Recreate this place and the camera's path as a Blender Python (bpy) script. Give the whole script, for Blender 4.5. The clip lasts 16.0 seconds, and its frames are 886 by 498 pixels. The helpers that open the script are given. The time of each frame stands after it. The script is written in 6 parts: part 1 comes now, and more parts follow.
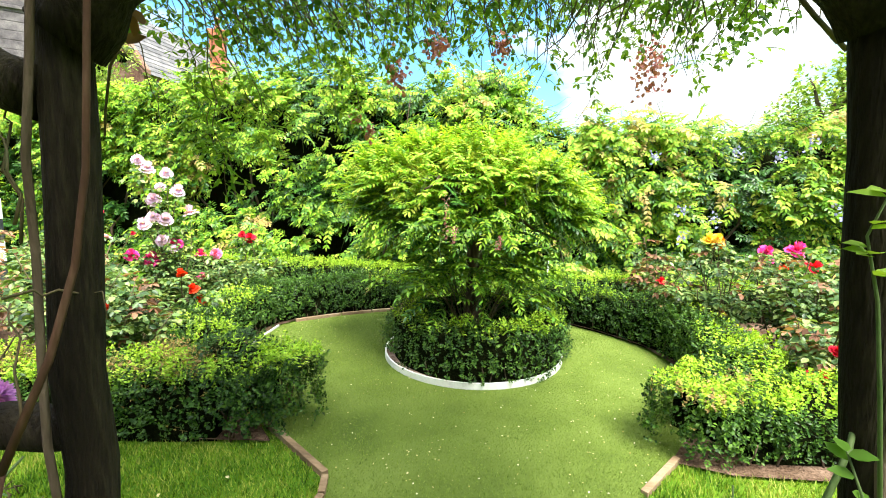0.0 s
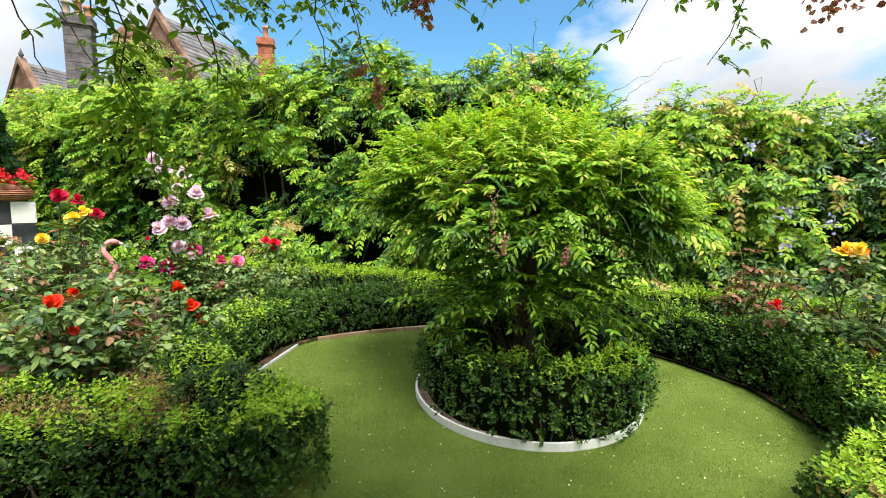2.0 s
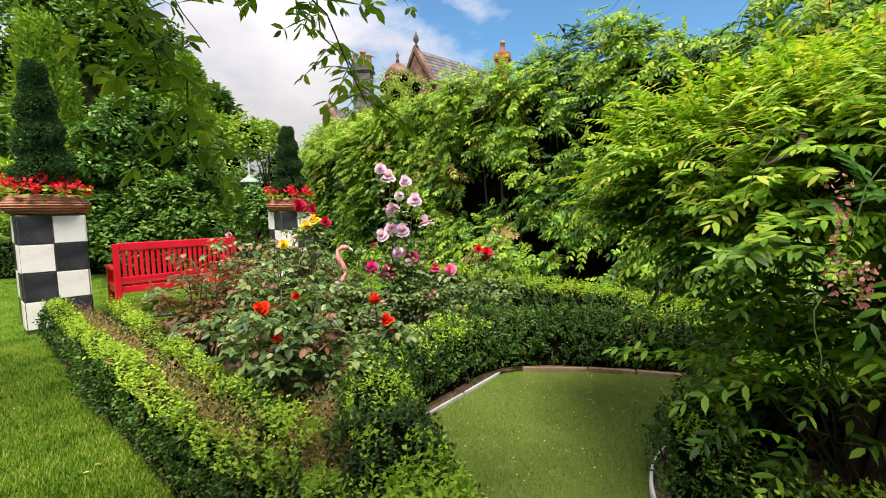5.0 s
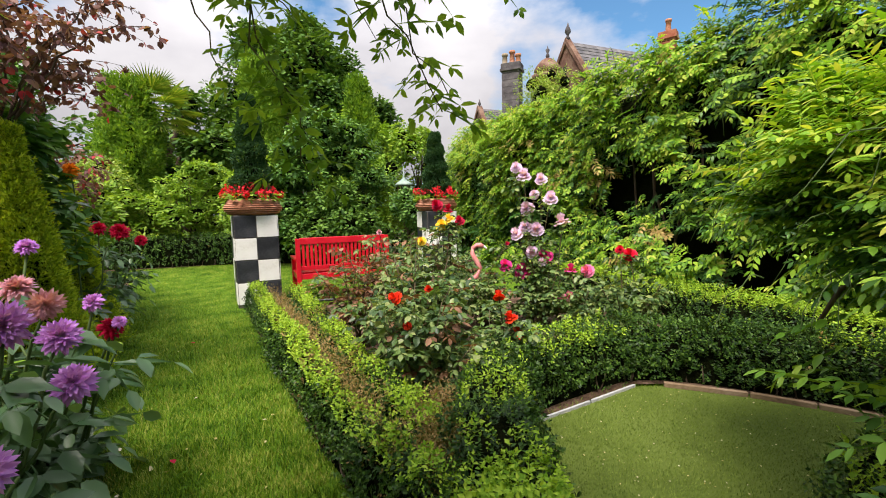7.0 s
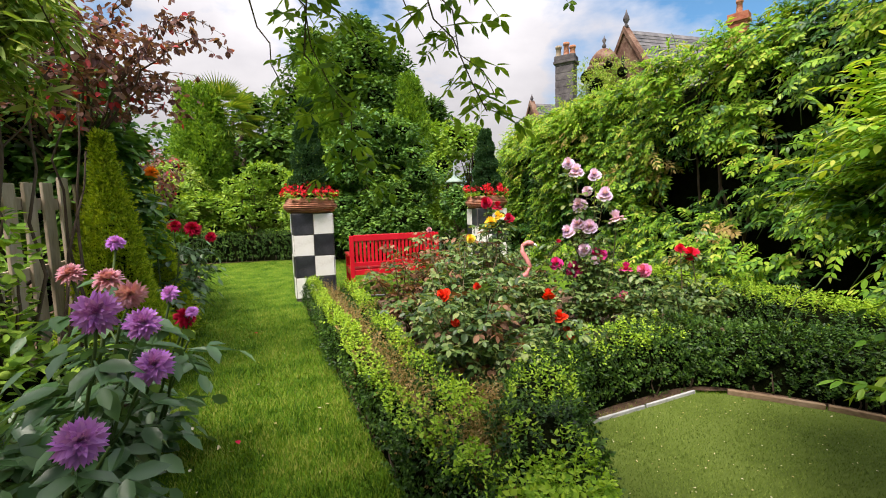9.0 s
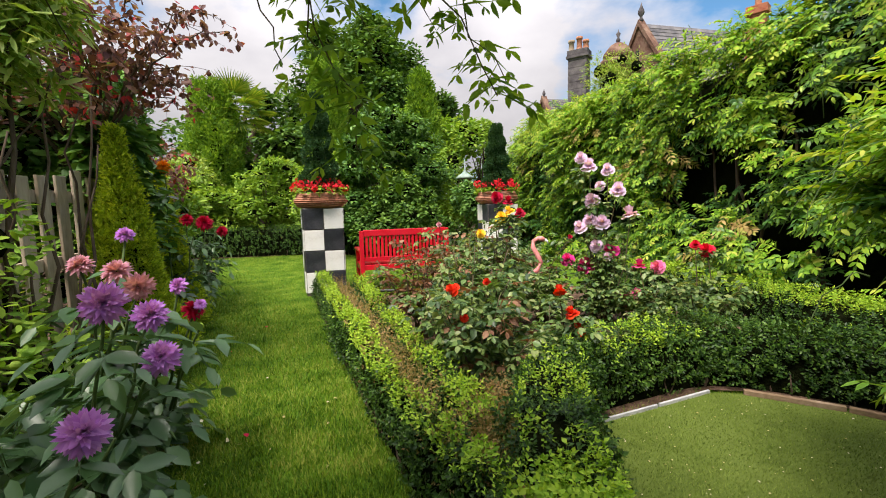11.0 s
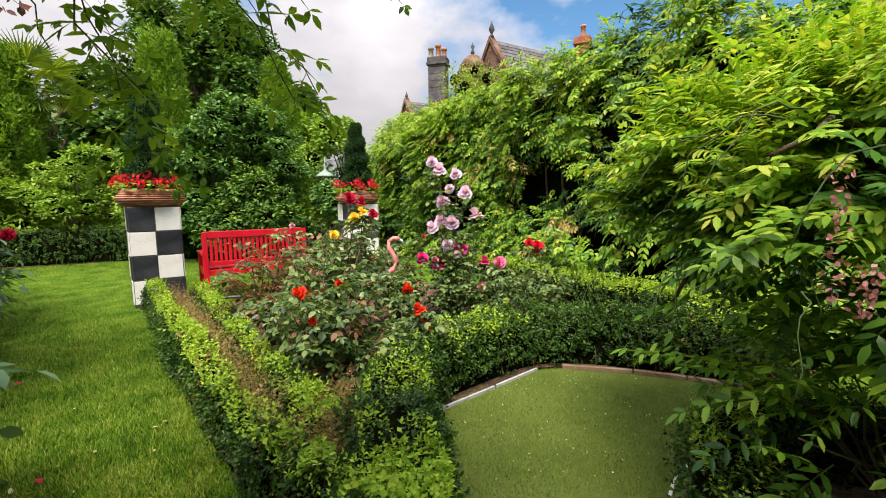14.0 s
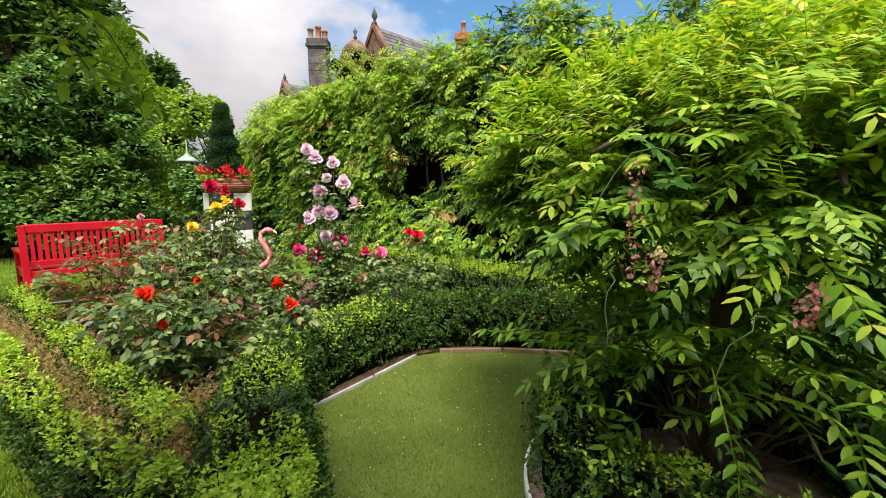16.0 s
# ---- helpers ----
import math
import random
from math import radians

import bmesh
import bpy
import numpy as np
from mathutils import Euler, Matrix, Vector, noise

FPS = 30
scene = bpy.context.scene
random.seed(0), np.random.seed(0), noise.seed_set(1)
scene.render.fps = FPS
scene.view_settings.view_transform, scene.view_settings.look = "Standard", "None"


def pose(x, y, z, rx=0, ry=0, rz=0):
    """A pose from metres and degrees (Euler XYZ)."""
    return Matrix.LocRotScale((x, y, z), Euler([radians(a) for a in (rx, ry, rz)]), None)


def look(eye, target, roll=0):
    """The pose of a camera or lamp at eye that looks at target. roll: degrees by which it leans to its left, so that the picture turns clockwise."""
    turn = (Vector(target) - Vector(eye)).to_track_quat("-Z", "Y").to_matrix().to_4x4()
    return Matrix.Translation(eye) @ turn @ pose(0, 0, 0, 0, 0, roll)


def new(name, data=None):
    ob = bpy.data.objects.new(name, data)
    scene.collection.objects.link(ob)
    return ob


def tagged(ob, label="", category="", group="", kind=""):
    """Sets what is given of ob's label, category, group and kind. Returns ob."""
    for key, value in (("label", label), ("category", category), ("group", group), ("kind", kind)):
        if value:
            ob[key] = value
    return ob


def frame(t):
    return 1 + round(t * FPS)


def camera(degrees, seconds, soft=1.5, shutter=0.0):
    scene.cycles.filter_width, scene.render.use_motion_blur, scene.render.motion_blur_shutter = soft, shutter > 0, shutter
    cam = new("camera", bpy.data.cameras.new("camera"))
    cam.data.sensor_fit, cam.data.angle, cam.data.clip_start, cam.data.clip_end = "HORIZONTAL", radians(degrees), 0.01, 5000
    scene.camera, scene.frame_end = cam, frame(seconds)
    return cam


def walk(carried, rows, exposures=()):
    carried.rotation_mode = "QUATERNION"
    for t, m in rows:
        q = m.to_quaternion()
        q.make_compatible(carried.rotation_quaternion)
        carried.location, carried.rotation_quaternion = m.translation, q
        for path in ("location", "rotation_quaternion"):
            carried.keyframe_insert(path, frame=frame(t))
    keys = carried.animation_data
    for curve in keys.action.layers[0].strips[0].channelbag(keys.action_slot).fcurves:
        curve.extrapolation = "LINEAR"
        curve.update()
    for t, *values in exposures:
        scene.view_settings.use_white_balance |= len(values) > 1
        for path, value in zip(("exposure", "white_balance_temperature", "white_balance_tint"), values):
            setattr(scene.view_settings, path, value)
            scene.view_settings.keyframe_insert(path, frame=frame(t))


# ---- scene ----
cam = camera(92.2, 16.0, soft=1.0)
PATH = [
    (0, (0.875, 1.658, 1.392), (0.446, 3.598, 1.158), 0.9),
    (0.5, (0.777, 1.856, 1.385), (0.337, 3.794, 1.154), 1.0),
    (1, (0.74, 2.021, 1.375), (0.292, 3.957, 1.148), 1.0),
    (1.5, (0.744, 2.242, 1.377), (0.24, 4.165, 1.158), 0.8),
    (2, (0.701, 2.373, 1.358), (0.078, 4.26, 1.139), 0.6),
    (2.5, (0.606, 2.52, 1.371), (-0.136, 4.368, 1.183), 0.8),
    (3, (0.546, 2.647, 1.364), (-0.396, 4.403, 1.19), 0.2),
    (3.5, (0.511, 2.769, 1.368), (-0.733, 4.327, 1.208), -0.1),
    (4, (0.527, 2.909, 1.37), (-0.831, 4.368, 1.204), -0.6),
    (4.5, (0.425, 3.01, 1.341), (-0.98, 4.421, 1.157), -0.4),
    (5, (0.402, 3.086, 1.347), (-1.09, 4.404, 1.154), -0.6),
    (5.2, (0.412, 3.116, 1.351), (-1.173, 4.322, 1.166), -0.8),
    (7.3, (0.522, 3.189, 1.342), (-1.34, 3.894, 1.152), -1.3),
    (7.5, (0.522, 3.188, 1.339), (-1.35, 3.866, 1.149), -1.4),
    (8, (0.537, 3.176, 1.344), (-1.356, 3.793, 1.149), -1.4),
    (8.5, (0.54, 3.182, 1.341), (-1.37, 3.743, 1.146), -1.5),
    (9, (0.538, 3.196, 1.348), (-1.385, 3.708, 1.153), -1.5),
    (11.3, (0.506, 3.217, 1.332), (-1.428, 3.681, 1.121), -1.3),
    (11.5, (0.521, 3.225, 1.343), (-1.407, 3.708, 1.127), -1.3),
    (12, (0.538, 3.232, 1.347), (-1.366, 3.806, 1.137), -1.2),
    (12.5, (0.546, 3.253, 1.345), (-1.325, 3.928, 1.137), -1.1),
    (13, (0.572, 3.271, 1.347), (-1.25, 4.07, 1.14), -0.9),
    (13.5, (0.586, 3.29, 1.347), (-1.177, 4.208, 1.131), -0.8),
    (14, (0.609, 3.31, 1.347), (-1.093, 4.337, 1.122), -0.6),
    (14.5, (0.628, 3.324, 1.35), (-1.011, 4.447, 1.12), -0.4),
    (15, (0.642, 3.342, 1.346), (-0.923, 4.565, 1.106), -0.3),
    (15.5, (0.664, 3.359, 1.346), (-0.811, 4.684, 1.087), -0.1),
    (16, (0.674, 3.384, 1.346), (-0.703, 4.808, 1.073), -0.0),
]
walk(cam, [(t, look(eye, target, roll)) for t, eye, target, roll in PATH],
     exposures=[(0, 1.72, 6450, 6), (1, 1.1, 6450, 6), (2, 0.8, 6450, 9), (3.5, 0.66, 6600, 14), (5, 0.55, 6700, 16), (7.5, 0.48, 6700, 17), (9, 0.48, 6700, 17), (12, 0.45, 6700, 17), (16, 0.5, 6700, 17)])

# ---- world, sun ----
world = bpy.data.worlds.new("sky")
scene.world = world
world.use_nodes = True
SUN_EL, SUN_AZ = 62.0, 316.0   # elevation; compass direction counted anticlockwise from +x


def sky_nodes():
    nt = world.node_tree
    nt.nodes.clear()
    out = nt.nodes.new("ShaderNodeOutputWorld")
    bg = nt.nodes.new("ShaderNodeBackground")
    sky = nt.nodes.new("ShaderNodeTexSky")
    sky.sky_type = "NISHITA"
    sky.sun_disc = False
    sky.sun_elevation = radians(SUN_EL)
    sky.sun_rotation = radians(90 - SUN_AZ)
    sky.ozone_density = 2.5
    co = nt.nodes.new("ShaderNodeTexCoord")
    stretch = nt.nodes.new("ShaderNodeMapping")
    stretch.inputs["Scale"].default_value = (1, 1, 2.0)
    n1 = nt.nodes.new("ShaderNodeTexNoise")
    n1.inputs["Scale"].default_value = 2.6
    n1.inputs["Detail"].default_value = 7
    n1.inputs["Roughness"].default_value = 0.52
    # a clear stretch of sky above the house
    dot = nt.nodes.new("ShaderNodeVectorMath")
    dot.operation = "DOT_PRODUCT"
    az, el = radians(112), radians(25)
    dot.inputs[1].default_value = (math.cos(az) * math.cos(el), math.sin(az) * math.cos(el), math.sin(el))
    clear = nt.nodes.new("ShaderNodeMapRange")
    clear.inputs["From Min"].default_value, clear.inputs["From Max"].default_value = 0.87, 0.97
    clear.inputs["To Min"].default_value, clear.inputs["To Max"].default_value = 0.12, -0.22
    add = nt.nodes.new("ShaderNodeMath")
    add.operation = "ADD"
    ramp = nt.nodes.new("ShaderNodeValToRGB")
    ramp.color_ramp.elements[0].position, ramp.color_ramp.elements[1].position = 0.46, 0.60
    n2 = nt.nodes.new("ShaderNodeTexNoise")
    n2.inputs["Scale"].default_value, n2.inputs["Detail"].default_value = 3.4, 6
    shade = nt.nodes.new("ShaderNodeValToRGB")
    shade.color_ramp.elements[0].position, shade.color_ramp.elements[1].position = 0.35, 0.62
    shade.color_ramp.elements[0].color, shade.color_ramp.elements[1].color = (7.0, 7.2, 7.6, 1), (9.8, 10.0, 10.2, 1)
    tint = nt.nodes.new("ShaderNodeMix")
    tint.data_type, tint.blend_type = "RGBA", "MULTIPLY"
    tint.inputs["Factor"].default_value = 1
    tint.inputs["B"].default_value = (1.25, 2.0, 2.15, 1)
    mix = nt.nodes.new("ShaderNodeMix")
    mix.data_type = "RGBA"
    # cloud cover is brighter overhead than at the horizon
    xyz = nt.nodes.new("ShaderNodeSeparateXYZ")
    rise = nt.nodes.new("ShaderNodeMapRange")
    rise.inputs["To Min"].default_value, rise.inputs["To Max"].default_value = 0.45, 2.4
    bright = nt.nodes.new("ShaderNodeMix")
    bright.data_type, bright.blend_type = "RGBA", "MULTIPLY"
    bright.inputs["Factor"].default_value = 1
    bg.inputs["Strength"].default_value = 0.066
    L = nt.links.new
    L(co.outputs["Generated"], stretch.inputs["Vector"])
    L(stretch.outputs[0], n1.inputs["Vector"])
    L(stretch.outputs[0], n2.inputs["Vector"])
    L(co.outputs["Generated"], dot.inputs[0])
    L(dot.outputs["Value"], clear.inputs["Value"])
    L(n1.outputs["Fac"], add.inputs[0])
    L(clear.outputs[0], add.inputs[1])
    L(add.outputs[0], ramp.inputs["Fac"])
    L(n2.outputs["Fac"], shade.inputs["Fac"])
    L(sky.outputs["Color"], tint.inputs["A"])
    L(ramp.outputs["Color"], mix.inputs["Factor"])
    L(tint.outputs["Result"], mix.inputs["A"])
    L(co.outputs["Generated"], xyz.inputs[0])
    L(xyz.outputs["Z"], rise.inputs["Value"])
    L(shade.outputs["Color"], bright.inputs["A"])
    L(rise.outputs[0], bright.inputs["B"])
    L(bright.outputs["Result"], mix.inputs["B"])
    L(mix.outputs["Result"], bg.inputs["Color"])
    L(bg.outputs[0], out.inputs["Surface"])


sky_nodes()
sun = new("sun", bpy.data.lights.new("sun", "SUN"))
sun.data.energy, sun.data.angle, sun.data.color = 5.0, radians(30), (1.0, 0.95, 0.86)
_az, _el = radians(SUN_AZ), radians(SUN_EL)
sun.matrix_world = look((30 * math.cos(_az) * math.cos(_el), 30 * math.sin(_az) * math.cos(_el), 30 * math.sin(_el)), (0, 0, 0))

# ---- materials ----
def nodes_of(name):
    m = bpy.data.materials.new(name)
    m.use_nodes = True
    return m, m.node_tree, m.node_tree.nodes["Principled BSDF"], m.node_tree.links.new


def ramp_node(nt, colours, positions=None):
    r = nt.nodes.new("ShaderNodeValToRGB")
    e = r.color_ramp.elements
    while len(e) < len(colours):
        e.new(0.5)
    for i, c in enumerate(colours):
        e[i].position = positions[i] if positions else i / (len(colours) - 1)
        e[i].color = (*c, 1)
    return r


def leaf_material(name, colours, rough=0.48, through_light=0.3, patch=1.2, spread=0.35, positions=None, gloss=0.12):
    """Leaves: each its own tone, drifting in patches over the plant, and thin enough to let light through."""
    m, nt, bsdf, L = nodes_of(name)
    geo = nt.nodes.new("ShaderNodeNewGeometry")
    co = nt.nodes.new("ShaderNodeTexCoord")
    noi = nt.nodes.new("ShaderNodeTexNoise")
    noi.inputs["Scale"].default_value, noi.inputs["Detail"].default_value = patch, 3
    sub = nt.nodes.new("ShaderNodeMath")
    sub.operation = "MULTIPLY_ADD"
    sub.inputs[1].default_value, sub.inputs[2].default_value = spread * 2.2, -spread * 1.1
    add = nt.nodes.new("ShaderNodeMath")
    ramp = ramp_node(nt, colours, positions)
    tr = nt.nodes.new("ShaderNodeBsdfTranslucent")
    warm = nt.nodes.new("ShaderNodeMix")
    warm.data_type, warm.blend_type = "RGBA", "MULTIPLY"
    warm.inputs["Factor"].default_value = 1
    warm.inputs["B"].default_value = (1.5, 1.4, 0.5, 1)
    mix = nt.nodes.new("ShaderNodeMixShader")
    mix.inputs[0].default_value = through_light
    L(co.outputs["Object"], noi.inputs["Vector"])
    L(noi.outputs["Fac"], sub.inputs[0])
    L(geo.outputs["Random Per Island"], add.inputs[0])
    L(sub.outputs[0], add.inputs[1])
    L(add.outputs[0], ramp.inputs["Fac"])
    L(ramp.outputs[0], bsdf.inputs["Base Color"])
    L(ramp.outputs[0], warm.inputs["A"])
    L(warm.outputs["Result"], tr.inputs["Color"])
    bsdf.inputs["Roughness"].default_value = rough
    bsdf.inputs["Specular IOR Level"].default_value = gloss
    L(bsdf.outputs[0], mix.inputs[1])
    L(tr.outputs[0], mix.inputs[2])
    L(mix.outputs[0], nt.nodes["Material Output"].inputs["Surface"])
    return m


def surface(name, colours, scale=8.0, fine=60.0, rough=0.7, bump=0.2, dist=0.01, metal=0.0, stretch=(1, 1, 1), random_tone=0.0, gloss=0.12):
    """A solid surface with variation at two scales, grain in relief and, for repeats, a tone of its own."""
    m, nt, bsdf, L = nodes_of(name)
    co = nt.nodes.new("ShaderNodeTexCoord")
    mp = nt.nodes.new("ShaderNodeMapping")
    mp.inputs["Scale"].default_value = stretch
    a = nt.nodes.new("ShaderNodeTexNoise")
    a.inputs["Scale"].default_value, a.inputs["Detail"].default_value = scale, 5
    b = nt.nodes.new("ShaderNodeTexNoise")
    b.inputs["Scale"].default_value, b.inputs["Detail"].default_value = fine, 4
    mix = nt.nodes.new("ShaderNodeMath")
    mix.operation = "MULTIPLY_ADD"
    mix.inputs[1].default_value = 0.45
    ramp = ramp_node(nt, colours, [0.45 + 0.5 * i / (len(colours) - 1) for i in range(len(colours))])
    bp = nt.nodes.new("ShaderNodeBump")
    bp.inputs["Strength"].default_value, bp.inputs["Distance"].default_value = bump, dist
    L(co.outputs["Object"], mp.inputs["Vector"])
    L(mp.outputs[0], a.inputs["Vector"])
    L(mp.outputs[0], b.inputs["Vector"])
    L(b.outputs["Fac"], mix.inputs[0])
    L(a.outputs["Fac"], mix.inputs[2])
    L(mix.outputs[0], ramp.inputs["Fac"])
    if random_tone:
        info = nt.nodes.new("ShaderNodeObjectInfo")
        mr = nt.nodes.new("ShaderNodeMapRange")
        mr.inputs["To Min"].default_value, mr.inputs["To Max"].default_value = 1 - random_tone, 1 + random_tone
        hsv = nt.nodes.new("ShaderNodeHueSaturation")
        L(info.outputs["Random"], mr.inputs["Value"])
        L(mr.outputs[0], hsv.inputs["Value"])
        L(ramp.outputs[0], hsv.inputs["Color"])
        L(hsv.outputs[0], bsdf.inputs["Base Color"])
    else:
        L(ramp.outputs[0], bsdf.inputs["Base Color"])
    L(b.outputs["Fac"], bp.inputs["Height"])
    L(bp.outputs[0], bsdf.inputs["Normal"])
    bsdf.inputs["Roughness"].default_value = rough
    bsdf.inputs["Metallic"].default_value = metal
    bsdf.inputs["Specular IOR Level"].default_value = 0.5 if rough < 0.6 else gloss
    return m


